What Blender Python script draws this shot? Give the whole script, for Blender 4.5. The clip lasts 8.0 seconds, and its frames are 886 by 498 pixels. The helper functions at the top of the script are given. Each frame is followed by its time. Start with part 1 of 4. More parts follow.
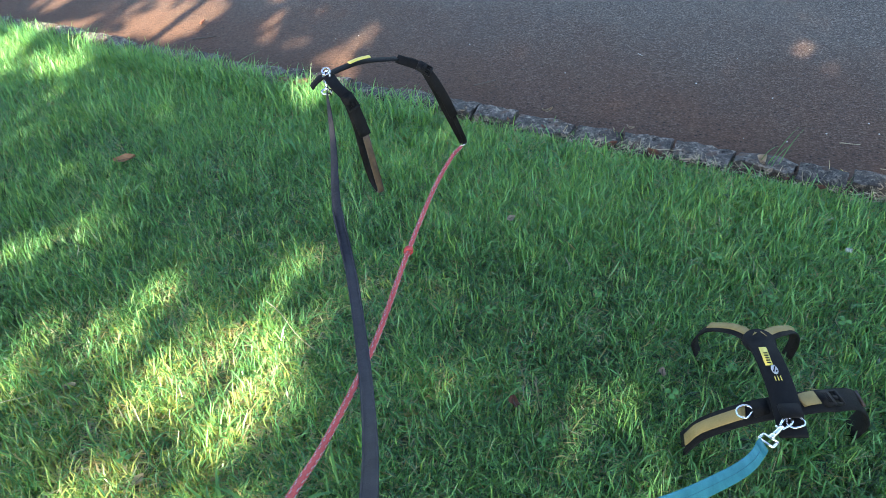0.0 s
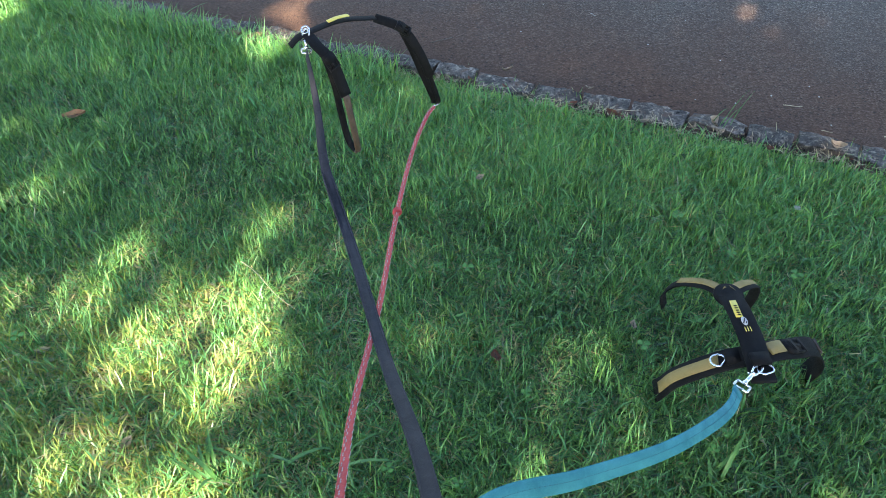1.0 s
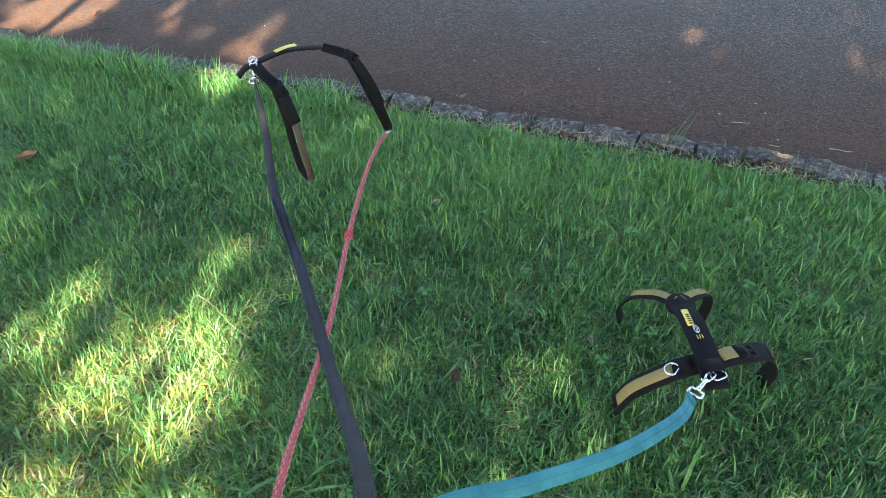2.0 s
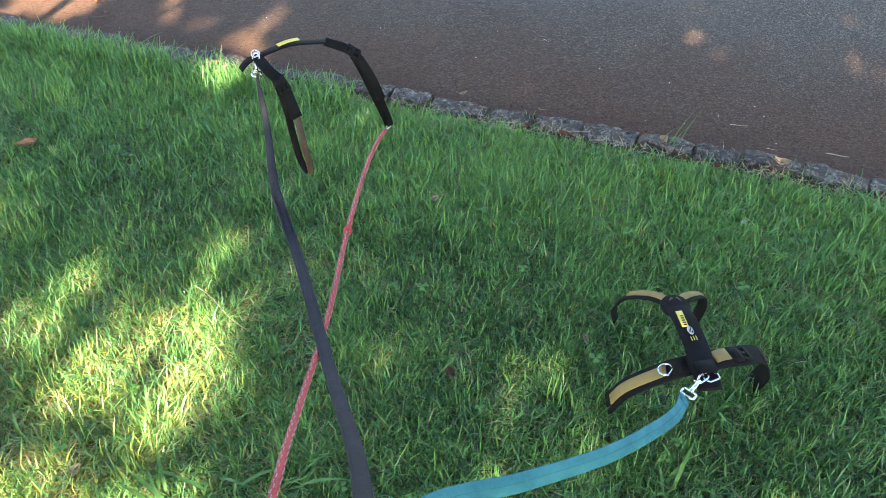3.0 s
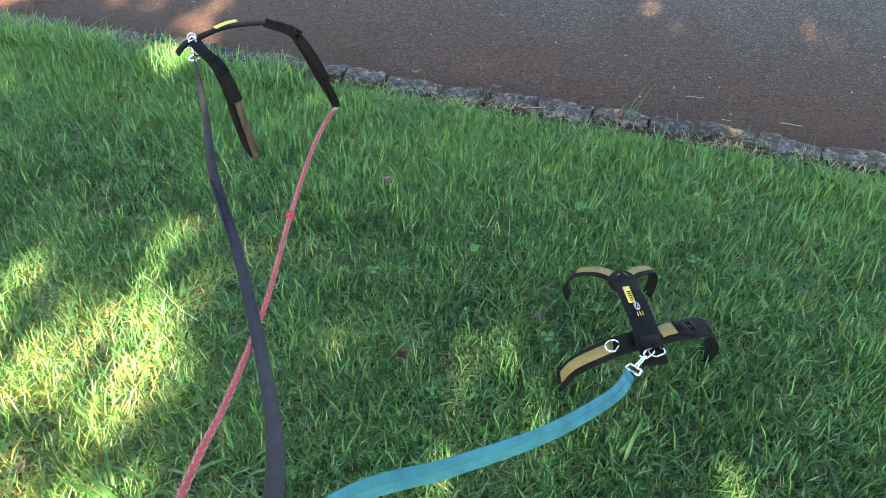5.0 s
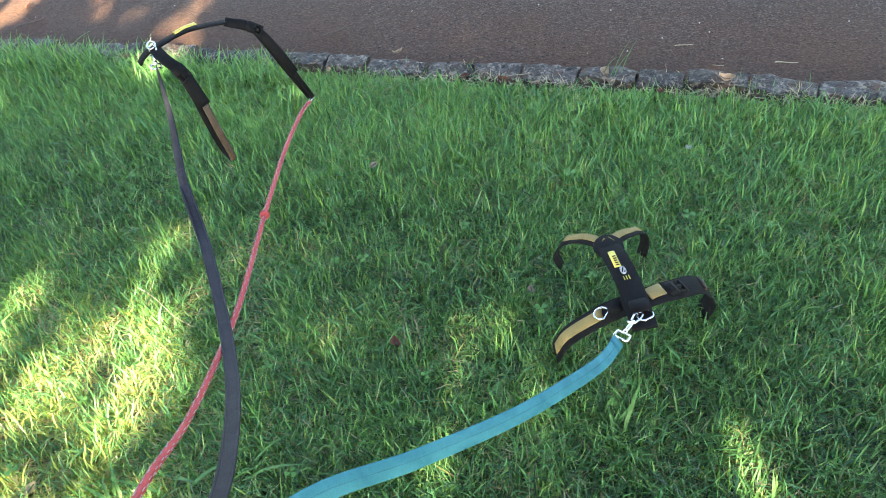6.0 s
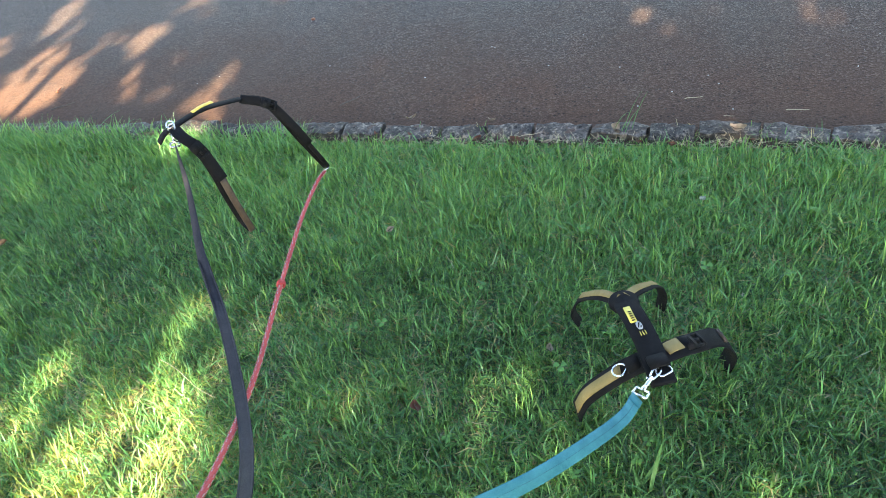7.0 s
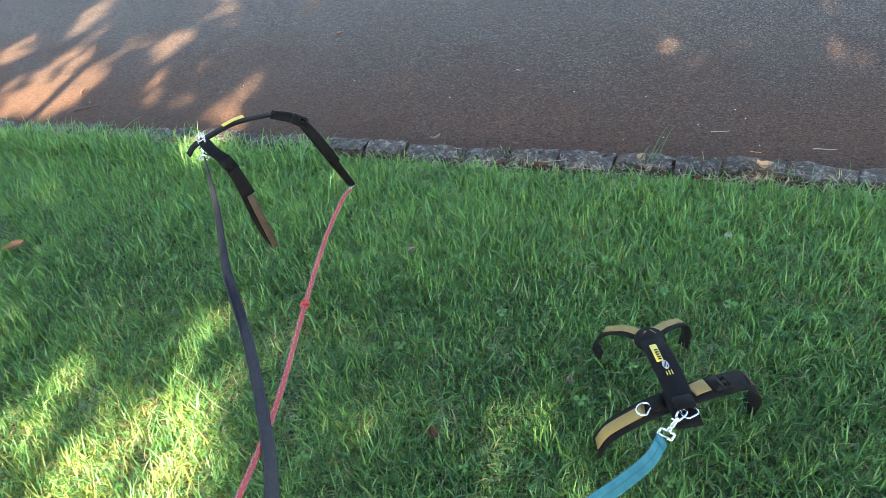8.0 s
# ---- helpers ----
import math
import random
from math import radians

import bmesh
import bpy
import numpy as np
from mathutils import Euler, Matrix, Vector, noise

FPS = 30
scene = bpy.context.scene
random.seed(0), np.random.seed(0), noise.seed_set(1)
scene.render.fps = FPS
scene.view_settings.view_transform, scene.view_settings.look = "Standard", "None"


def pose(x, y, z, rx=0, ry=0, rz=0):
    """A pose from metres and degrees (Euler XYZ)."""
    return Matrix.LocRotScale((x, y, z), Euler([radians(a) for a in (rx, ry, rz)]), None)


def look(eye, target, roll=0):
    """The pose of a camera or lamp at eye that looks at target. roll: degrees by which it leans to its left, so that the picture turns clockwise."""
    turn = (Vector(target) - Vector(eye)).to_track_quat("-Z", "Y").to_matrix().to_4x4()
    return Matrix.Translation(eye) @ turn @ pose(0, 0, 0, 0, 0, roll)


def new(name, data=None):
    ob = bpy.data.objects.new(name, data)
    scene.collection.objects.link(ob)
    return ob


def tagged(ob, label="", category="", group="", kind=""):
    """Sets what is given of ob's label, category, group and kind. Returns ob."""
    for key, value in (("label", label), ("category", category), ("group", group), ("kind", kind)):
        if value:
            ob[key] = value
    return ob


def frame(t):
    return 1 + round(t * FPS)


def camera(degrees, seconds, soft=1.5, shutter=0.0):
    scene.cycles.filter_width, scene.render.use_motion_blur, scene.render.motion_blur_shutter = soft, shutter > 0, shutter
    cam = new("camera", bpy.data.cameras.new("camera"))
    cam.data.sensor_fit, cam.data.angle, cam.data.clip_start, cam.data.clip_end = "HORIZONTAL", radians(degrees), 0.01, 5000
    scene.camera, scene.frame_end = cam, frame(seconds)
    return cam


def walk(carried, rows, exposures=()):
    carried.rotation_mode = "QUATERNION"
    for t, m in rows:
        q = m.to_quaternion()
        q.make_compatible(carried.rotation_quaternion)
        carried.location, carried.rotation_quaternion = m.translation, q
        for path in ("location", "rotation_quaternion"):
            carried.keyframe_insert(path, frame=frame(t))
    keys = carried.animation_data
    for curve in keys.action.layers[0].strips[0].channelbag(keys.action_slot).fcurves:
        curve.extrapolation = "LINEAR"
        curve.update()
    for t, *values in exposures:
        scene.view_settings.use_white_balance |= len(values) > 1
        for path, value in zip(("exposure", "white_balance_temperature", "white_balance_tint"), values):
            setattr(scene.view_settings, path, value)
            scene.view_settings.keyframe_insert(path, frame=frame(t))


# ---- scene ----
cam = camera(60.2, 8.0, soft=0.6)
PATH = [
    (0, (0.169, 0.193, 1.423), (0.111, 1.732, 0.148), -6.1),
    (0.5, (0.073, 0.185, 1.429), (0.075, 1.661, 0.08), -7.0),
    (1, (0.03, 0.183, 1.468), (0.162, 1.628, 0.091), -1.6),
    (1.5, (0.046, 0.166, 1.457), (0.187, 1.676, 0.154), -1.2),
    (1.7, (0.075, 0.154, 1.442), (0.272, 1.657, 0.138), -2.7),
    (3, (0.07, 0.146, 1.456), (0.285, 1.634, 0.137), -0.7),
    (3.5, (0.064, 0.16, 1.455), (0.286, 1.641, 0.129), -0.6),
    (4, (0.059, 0.166, 1.445), (0.255, 1.628, 0.094), -0.9),
    (4.5, (0.066, 0.155, 1.45), (0.296, 1.605, 0.092), 0.5),
    (4.7, (0.089, 0.148, 1.447), (0.333, 1.605, 0.098), 0.4),
    (5.8, (0.273, 0.17, 1.466), (0.472, 1.56, 0.042), -8.4),
    (6, (0.27, 0.157, 1.439), (0.428, 1.57, 0.033), -9.7),
    (6.5, (0.3, 0.165, 1.445), (0.39, 1.612, 0.068), -13.2),
    (7, (0.304, 0.147, 1.449), (0.428, 1.674, 0.164), -13.2),
    (7.5, (0.295, 0.153, 1.466), (0.371, 1.704, 0.206), -12.9),
    (8, (0.265, 0.185, 1.473), (0.386, 1.735, 0.214), -10.5),
]
walk(cam, [(t, look(eye, target, roll)) for t, eye, target, roll in PATH], [(0.0, 3.55, 6150, 10), (1.5, 3.5, 6400, 10), (3.0, 3.65, 6800, 10), (4.5, 3.7, 6800, 10), (6.0, 3.96, 6900, 10), (8.0, 3.76, 6900, 10)])

# ---- light ----
SUN_AZ = Vector((-0.33, -0.944, 0)).normalized()
SUN_EL = radians(31)
TO_SUN = (SUN_AZ * math.cos(SUN_EL) + Vector((0, 0, math.sin(SUN_EL)))).normalized()
world = bpy.data.worlds.new("sky")
scene.world = world
world.use_nodes = True
wn = world.node_tree.nodes
sky = wn.new("ShaderNodeTexSky")
sky.sky_type = "NISHITA"
sky.sun_disc = False
sky.sun_elevation = SUN_EL
sky.sun_rotation = math.atan2(SUN_AZ.x, SUN_AZ.y)
wn["Background"].inputs["Strength"].default_value = 0.068
world.node_tree.links.new(sky.outputs[0], wn["Background"].inputs["Color"])
sun = new("sun", bpy.data.lights.new("sun", "SUN"))
sun.data.energy, sun.data.angle, sun.data.color = 5.0, radians(0.53), (1.0, 0.86, 0.64)
sun.matrix_world = look(TO_SUN * 30, (0, 0, 0))


# ---- materials ----
def material(name, build, rough=0.6, metal=0.0):
    m = bpy.data.materials.new(name)
    m.use_nodes = True
    nt = m.node_tree
    bsdf = nt.nodes["Principled BSDF"]
    bsdf.inputs["Roughness"].default_value = rough
    bsdf.inputs["Metallic"].default_value = metal
    build(nt, bsdf)
    return m


def node(nt, kind, **sets):
    n = nt.nodes.new(kind)
    for k, v in sets.items():
        n.inputs[k].default_value = v
    return n


def coords(nt, space="Object"):
    return nt.nodes.new("ShaderNodeTexCoord").outputs[space]


def noise_tex(nt, at, scale, detail=4.0, rough=0.55):
    n = node(nt, "ShaderNodeTexNoise", Scale=scale, Detail=detail, Roughness=rough)
    nt.links.new(at, n.inputs["Vector"])
    return n.outputs["Fac"]


def ramp(nt, fac, *stops):
    n = nt.nodes.new("ShaderNodeValToRGB")
    el = n.color_ramp.elements
    while len(el) < len(stops):
        el.new(0.5)
    for e, (p, c) in zip(el, stops):
        e.position, e.color = p, (*c, 1)
    nt.links.new(fac, n.inputs["Fac"])
    return n.outputs["Color"]


def mix(nt, fac, a, b, mode="MIX"):
    n = nt.nodes.new("ShaderNodeMix")
    n.data_type, n.blend_type = "RGBA", mode
    for sock, val in ((n.inputs[0], fac), (n.inputs[6], a), (n.inputs[7], b)):
        if isinstance(val, (int, float)):
            sock.default_value = val
        elif isinstance(val, tuple):
            sock.default_value = (*val, 1)
        else:
            nt.links.new(val, sock)
    return n.outputs[2]


def bump(nt, bsdf, height, strength, distance):
    n = node(nt, "ShaderNodeBump", Strength=strength, Distance=distance)
    nt.links.new(height, n.inputs["Height"])
    nt.links.new(n.outputs["Normal"], bsdf.inputs["Normal"])


def plain(name, dark, light, scale, rough=0.6, metal=0.0, relief=0.3, depth=0.001):
    """A surface that varies between two tones, with fine relief."""
    def build(nt, bsdf):
        at = coords(nt)
        a, b = noise_tex(nt, at, scale), noise_tex(nt, at, scale * 9, 2.0)
        col = mix(nt, 0.35, ramp(nt, a, (0.3, dark), (0.7, light)), ramp(nt, b, (0.3, dark), (0.7, light)))
        nt.links.new(col, bsdf.inputs["Base Color"])
        if relief:
            bump(nt, bsdf, b, relief, depth)
    return material(name, build, rough, metal)


def webbing(name, dark, light, scale=900, rough=0.75, dusty=0.022):
    """Woven band: fine cross weave, with faded streaks and dust."""
    def build(nt, bsdf):
        at = coords(nt)
        w = node(nt, "ShaderNodeTexVoronoi", Scale=scale)
        nt.links.new(at, w.inputs["Vector"])
        big = noise_tex(nt, at, 22, 5)
        dust = ramp(nt, noise_tex(nt, at, 75, 6, 0.75), (0.52, (0, 0, 0)), (0.72, (0.5, 0.5, 0.5)))
        col = mix(nt, 0.3, ramp(nt, big, (0.35, dark), (0.72, light)), ramp(nt, w.outputs["Distance"], (0.1, light), (0.7, dark)))
        col = mix(nt, dust, col, tuple(min(1.0, 0.9 * c + dusty) for c in light))
        nt.links.new(col, bsdf.inputs["Base Color"])
        bump(nt, bsdf, w.outputs["Distance"], 0.5, 0.0006)
        bsdf.inputs["Specular IOR Level"].default_value = 0.25
    return material(name, build, rough)


def build_grass(nt, bsdf):
    tone = nt.nodes.new("ShaderNodeAttribute")
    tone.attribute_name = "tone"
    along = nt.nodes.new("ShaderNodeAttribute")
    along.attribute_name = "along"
    one = nt.nodes.new("ShaderNodeNewGeometry").outputs["Random Per Island"]
    col = ramp(nt, tone.outputs["Fac"], (0.0, (0.012, 0.036, 0.013)), (0.4, (0.082, 0.212, 0.070)), (0.72, (0.136, 0.325, 0.106)),
               (0.86, (0.31, 0.38, 0.11)), (0.90, (0.25, 0.235, 0.12)), (1.0, (0.45, 0.41, 0.27)))
    # every blade leans a little to blue-green or to yellow-green
    cast = ramp(nt, one, (0.0, (0.80, 0.98, 1.22)), (0.35, (0.92, 1.0, 1.05)), (0.7, (1.0, 1.0, 0.90)), (1.0, (1.16, 1.04, 0.76)))
    col = mix(nt, 1.0, col, cast, "MULTIPLY")
    # tint along each blade: darker and browner at the root, warmer at the tip
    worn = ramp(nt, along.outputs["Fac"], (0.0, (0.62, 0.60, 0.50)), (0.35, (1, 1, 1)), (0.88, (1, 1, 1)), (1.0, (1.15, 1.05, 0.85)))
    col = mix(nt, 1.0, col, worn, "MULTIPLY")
    nt.links.new(col, bsdf.inputs["Base Color"])
    bsdf.inputs["Specular IOR Level"].default_value = 0.5
    gloss = node(nt, "ShaderNodeMapRange")
    for k, v in (("To Min", 0.26), ("To Max", 0.55)):
        gloss.inputs[k].default_value = v
    nt.links.new(one, gloss.inputs["Value"])
    nt.links.new(gloss.outputs[0], bsdf.inputs["Roughness"])
    tr = nt.nodes.new("ShaderNodeBsdfTranslucent")
    nt.links.new(mix(nt, 1.0, col, (2.1, 1.36, 0.5), "MULTIPLY"), tr.inputs["Color"])
    ms = node(nt, "ShaderNodeMixShader", Fac=0.38)
    nt.links.new(bsdf.outputs[0], ms.inputs[1])
    nt.links.new(tr.outputs[0], ms.inputs[2])
    nt.links.new(ms.outputs[0], nt.nodes["Material Output"].inputs["Surface"])


def leafy(name, dark, light, through_light=0.35):
    def build(nt, bsdf):
        at = coords(nt)
        col = ramp(nt, noise_tex(nt, at, 60), (0.3, dark), (0.7, light))
        nt.links.new(col, bsdf.inputs["Base Color"])
        tr = nt.nodes.new("ShaderNodeBsdfTranslucent")
        nt.links.new(col, tr.inputs["Color"])
        ms = node(nt, "ShaderNodeMixShader", Fac=through_light)
        nt.links.new(bsdf.outputs[0], ms.inputs[1])
        nt.links.new(tr.outputs[0], ms.inputs[2])
        nt.links.new(ms.outputs[0], nt.nodes["Material Output"].inputs["Surface"])
    return material(name, build, 0.5)


def build_soil(nt, bsdf):
    at = coords(nt)
    a, b = noise_tex(nt, at, 3.0, 5), noise_tex(nt, at, 130, 4, 0.7)
    col = mix(nt, 0.5, ramp(nt, a, (0.3, (0.05, 0.085, 0.024)), (0.7, (0.075, 0.125, 0.034))), ramp(nt, b, (0.35, (0.020, 0.014, 0.009)), (0.68, (0.16, 0.12, 0.068))))
    nt.links.new(col, bsdf.inputs["Base Color"])
    bump(nt, bsdf, b, 0.8, 0.01)


def build_road(nt, bsdf):
    at = coords(nt)
    grit = node(nt, "ShaderNodeTexVoronoi", Scale=170.0)
    nt.links.new(at, grit.inputs["Vector"])
    fine = noise_tex(nt, at, 420, 3, 0.7)
    patchy, wide = noise_tex(nt, at, 2.3, 6, 0.6), noise_tex(nt, at, 0.9, 3)
    stone = ramp(nt, grit.outputs["Color"], (0.2, (0.008, 0.0068, 0.0062)), (0.5, (0.025, 0.0198, 0.0165)), (0.72, (0.047, 0.037, 0.031)), (0.9, (0.13, 0.112, 0.098)))
    dust = mix(nt, 0.35, ramp(nt, fine, (0.3, (0.064, 0.031, 0.017)), (0.7, (0.108, 0.056, 0.032))), ramp(nt, grit.outputs["Color"], (0.2, (0.030, 0.017, 0.013)), (0.8, (0.13, 0.072, 0.05))))
    # single pale stones that stand out of the worn binder
    chips = node(nt, "ShaderNodeTexVoronoi", Scale=105.0)
    nt.links.new(at, chips.inputs["Vector"])
    pale = mix(nt, 1.0, ramp(nt, chips.outputs["Color"], (0.71, (0, 0, 0)), (0.77, (1, 1, 1))), ramp(nt, chips.outputs["Distance"], (0.22, (0.85, 0.85, 0.85)), (0.42, (0, 0, 0))), "MULTIPLY")
    stone = mix(nt, pale, stone, (0.15, 0.135, 0.122))
    # dark stones that show through the dust
    pits = node(nt, "ShaderNodeTexVoronoi", Scale=62.0)
    nt.links.new(at, pits.inputs["Vector"])
    spot = mix(nt, 1.0, ramp(nt, pits.outputs["Color"], (0.62, (0, 0, 0)), (0.66, (1, 1, 1))), ramp(nt, pits.outputs["Distance"], (0.20, (0.85, 0.85, 0.85)), (0.36, (0, 0, 0))), "MULTIPLY")
    dust = mix(nt, spot, dust, (0.014, 0.010, 0.008))
    # red earth washed against the kerb, thinning out over the first metre
    sep = nt.nodes.new("ShaderNodeSeparateXYZ")
    nt.links.new(at, sep.inputs[0])
    wob = node(nt, "ShaderNodeMath")
    wob.operation = "MULTIPLY_ADD"
    nt.links.new(patchy, wob.inputs[0])
    wob.inputs[1].default_value = -1.3
    nt.links.new(sep.outputs["Y"], wob.inputs[2])
    band = node(nt, "ShaderNodeMapRange")
    for k, v in (("From Min", -0.62), ("From Max", 0.42), ("To Min", 0.90), ("To Max", 0.22)):
        band.inputs[k].default_value = v
    nt.links.new(wob.outputs[0], band.inputs["Value"])
    col = mix(nt, band.outputs[0], stone, dust)
    col = mix(nt, ramp(nt, wide, (0.35, (0.0, 0.0, 0.0)), (0.7, (0.35, 0.35, 0.35))), col, (0.062, 0.043, 0.031))
    nt.links.new(col, bsdf.inputs["Base Color"])
    rough = node(nt, "ShaderNodeMapRange")
    for k, v in (("From Min", 0.0), ("From Max", 1.0), ("To Min", 0.5), ("To Max", 0.85)):
        rough.inputs[k].default_value = v
    nt.links.new(band.outputs[0], rough.inputs["Value"])
    nt.links.new(rough.outputs[0], bsdf.inputs["Roughness"])
    bsdf.inputs["Specular IOR Level"].default_value = 0.12
    h = mix(nt, 0.4, grit.outputs["Distance"], fine)
    bump(nt, bsdf, h, 1.0, 0.0035)


def build_stone(nt, bsdf):
    info = nt.nodes.new("ShaderNodeObjectInfo")
    shift = node(nt, "ShaderNodeVectorMath")
    shift.operation = "MULTIPLY_ADD"
    nt.links.new(coords(nt), shift.inputs[0])
    shift.inputs[1].default_value = (0.18, 1, 1)
    nt.links.new(info.outputs["Random"], shift.inputs[2])
    at = shift.outputs[0]
    a, b, c, d = noise_tex(nt, at, 24, 7, 0.75), noise_tex(nt, at, 210, 3, 0.7), noise_tex(nt, at, 48, 5, 0.8), noise_tex(nt, at, 15, 6, 0.8)
    col = mix(nt, 0.4, ramp(nt, a, (0.38, (0.012, 0.011, 0.011)), (0.50, (0.045, 0.040, 0.036)), (0.62, (0.15, 0.13, 0.112))), ramp(nt, b, (0.35, (0.010, 0.009, 0.0085)), (0.7, (0.15, 0.13, 0.112))))
    # lichen-grey and red-earth stains
    col = mix(nt, ramp(nt, c, (0.54, (0, 0, 0)), (0.60, (0.75, 0.75, 0.75))), col, (0.23, 0.195, 0.155))
    col = mix(nt, ramp(nt, d, (0.52, (0, 0, 0)), (0.60, (0.7, 0.7, 0.7))), col, (0.080, 0.047, 0.031))
    pits = ramp(nt, noise_tex(nt, at, 90, 3, 0.6), (0.34, (0.12, 0.12, 0.12)), (0.42, (1, 1, 1)))
    col = mix(nt, 1.0, col, pits, "MULTIPLY")
    hue = node(nt, "ShaderNodeHueSaturation")
    vary = node(nt, "ShaderNodeMapRange")
    for k, v in (("To Min", 0.85), ("To Max", 1.55)):
        vary.inputs[k].default_value = v
    nt.links.new(info.outputs["Random"], vary.inputs["Value"])
    nt.links.new(vary.outputs[0], hue.inputs["Value"])
    nt.links.new(col, hue.inputs["Color"])
    nt.links.new(hue.outputs[0], bsdf.inputs["Base Color"])
    bsdf.inputs["Specular IOR Level"].default_value = 0.25
    bump(nt, bsdf, mix(nt, 0.5, a, b), 1.0, 0.012)


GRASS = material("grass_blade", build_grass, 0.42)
SOIL = material("thatch_and_soil", build_soil, 0.95)
ROAD = material("asphalt_with_red_dust", build_road, 0.7)
STONE = material("basalt", build_stone, 0.8)
CLOVER = leafy("clover_leaf", (0.06, 0.18, 0.03), (0.13, 0.31, 0.055))
TUFT = leafy("broad_grass", (0.055, 0.15, 0.035), (0.11, 0.25, 0.055))
CROWN = leafy("tree_leaf", (0.03, 0.08, 0.02), (0.07, 0.14, 0.03), 0.2)
BARK = plain("bark", (0.06, 0.045, 0.03), (0.17, 0.13, 0.09), 9, 0.9, relief=0.8, depth=0.02)
LEAF_RUST = plain("rust_leaf", (0.11, 0.036, 0.018), (0.20, 0.078, 0.040), 60, 0.7)
LEAF_TAN = plain("tan_leaf", (0.26, 0.19, 0.13), (0.46, 0.37, 0.27), 70, 0.75)
LEAF_BROWN = plain("brown_leaf", (0.15, 0.095, 0.055), (0.30, 0.21, 0.13), 60, 0.75)
LEAF_ORANGE = plain("orange_leaf", (0.30, 0.15, 0.08), (0.46, 0.27, 0.155), 70, 0.75)
STRAW = plain("straw", (0.30, 0.24, 0.14), (0.50, 0.42, 0.27), 80, 0.7)
EARTH = plain("red_earth", (0.035, 0.020, 0.014), (0.11, 0.062, 0.042), 60, 0.95, relief=0.9, depth=0.008)
TWIG = plain("grey_twig", (0.05, 0.04, 0.03), (0.13, 0.10, 0.08), 90, 0.85)
CHIP = plain("pale_grit", (0.25, 0.235, 0.21), (0.46, 0.44, 0.40), 200, 0.7)
FLUFF = plain("white_petal", (0.11, 0.14, 0.10), (0.24, 0.27, 0.21), 150, 0.8)
PURPLE = webbing("faded_violet_webbing", (0.012, 0.011, 0.0155), (0.031, 0.027, 0.034), dusty=0.012)
TEAL = webbing("teal_webbing", (0.017, 0.125, 0.155), (0.058, 0.245, 0.27), dusty=0.012)
TEAL_THREAD = plain("dark_thread", (0.006, 0.05, 0.08), (0.012, 0.09, 0.12), 300, 0.8)
BLACK = webbing("black_nylon", (0.0045, 0.0045, 0.005), (0.009, 0.009, 0.010), 1100, 0.8, 0.007)
TAN = webbing("tan_webbing", (0.175, 0.125, 0.042), (0.27, 0.20, 0.08), 1000)
BROWN = plain("worn_leather", (0.030, 0.019, 0.013), (0.085, 0.055, 0.038), 45, 0.6)
YELLOW = plain("yellow_patch", (0.52, 0.40, 0.05), (0.68, 0.55, 0.11), 120, 0.6)
STEEL = plain("chromed_steel", (0.60, 0.60, 0.61), (0.78, 0.78, 0.78), 120, 0.22, 1.0, relief=0.1, depth=0.0003)
PLASTIC = plain("black_plastic", (0.005, 0.005, 0.0055), (0.010, 0.010, 0.011), 160, 0.62, relief=0.1, depth=0.0003)
for dull in (BLACK, PLASTIC):
    dull.node_tree.nodes["Principled BSDF"].inputs["Specular IOR Level"].default_value = 0.12
GREY = plain("grey_print", (0.26, 0.26, 0.27), (0.42, 0.42, 0.43), 200, 0.6)


def build_rope(nt, bsdf):
    at = coords(nt, "UV")
    wave = node(nt, "ShaderNodeTexVoronoi", Scale=1.0)
    mp = node(nt, "ShaderNodeMapping")
    mp.inputs["Scale"].default_value = (14, 520, 1)
    nt.links.new(at, mp.inputs["Vector"])
    nt.links.new(mp.outputs[0], wave.inputs["Vector"])
    col = ramp(nt, wave.outputs["Distance"], (0.2, (0.50, 0.055, 0.055)), (0.8, (0.26, 0.022, 0.026)))
    nt.links.new(mix(nt, 0.5, col, ramp(nt, noise_tex(nt, coords(nt), 30), (0.35, (0.30, 0.024, 0.026)), (0.7, (0.47, 0.05, 0.046)))), bsdf.inputs["Base Color"])
    bump(nt, bsdf, wave.outputs["Distance"], 0.7, 0.0012)


ROPE = material("red_braided_rope", build_rope, 0.7)


# ---- helpers of the build ----
def mesh_of(name, bm, mat, smooth=True):
    me = bpy.data.meshes.new(name)
    bm.to_mesh(me)
    bm.free()
    me.materials.append(mat)
    if smooth:
        me.polygons.foreach_set("use_smooth", [True] * len(me.polygons))
    return me


def part(name, bm, mat, parent, label="", smooth=True):
    ob = new(name, mesh_of(name, bm, mat, smooth))
    ob.parent = parent
    if label:
        ob["label"] = label
    return ob


def thing(name, label, category, at=(0, 0, 0), group="", kind=""):
    ob = tagged(new(name), label, category, group, kind)
    ob.matrix_basis = pose(*at)
    return ob


def spline(pts, n):
    """Points along a smooth curve through pts."""
    p = [Vector(q) for q in pts]
    p = [p[0] * 2 - p[1]] + p + [p[-1] * 2 - p[-2]]
    out = []
    for i in range(1, len(p) - 2):
        for k in range(n):
            t = k / n
            a, b, c, d = p[i - 1:i + 3]
            out.append(0.5 * (2 * b + (c - a) * t + (2 * a - 5 * b + 4 * c - d) * t * t + (3 * b - a - 3 * c + d) * t ** 3))
    out.append(p[-2])
    return out


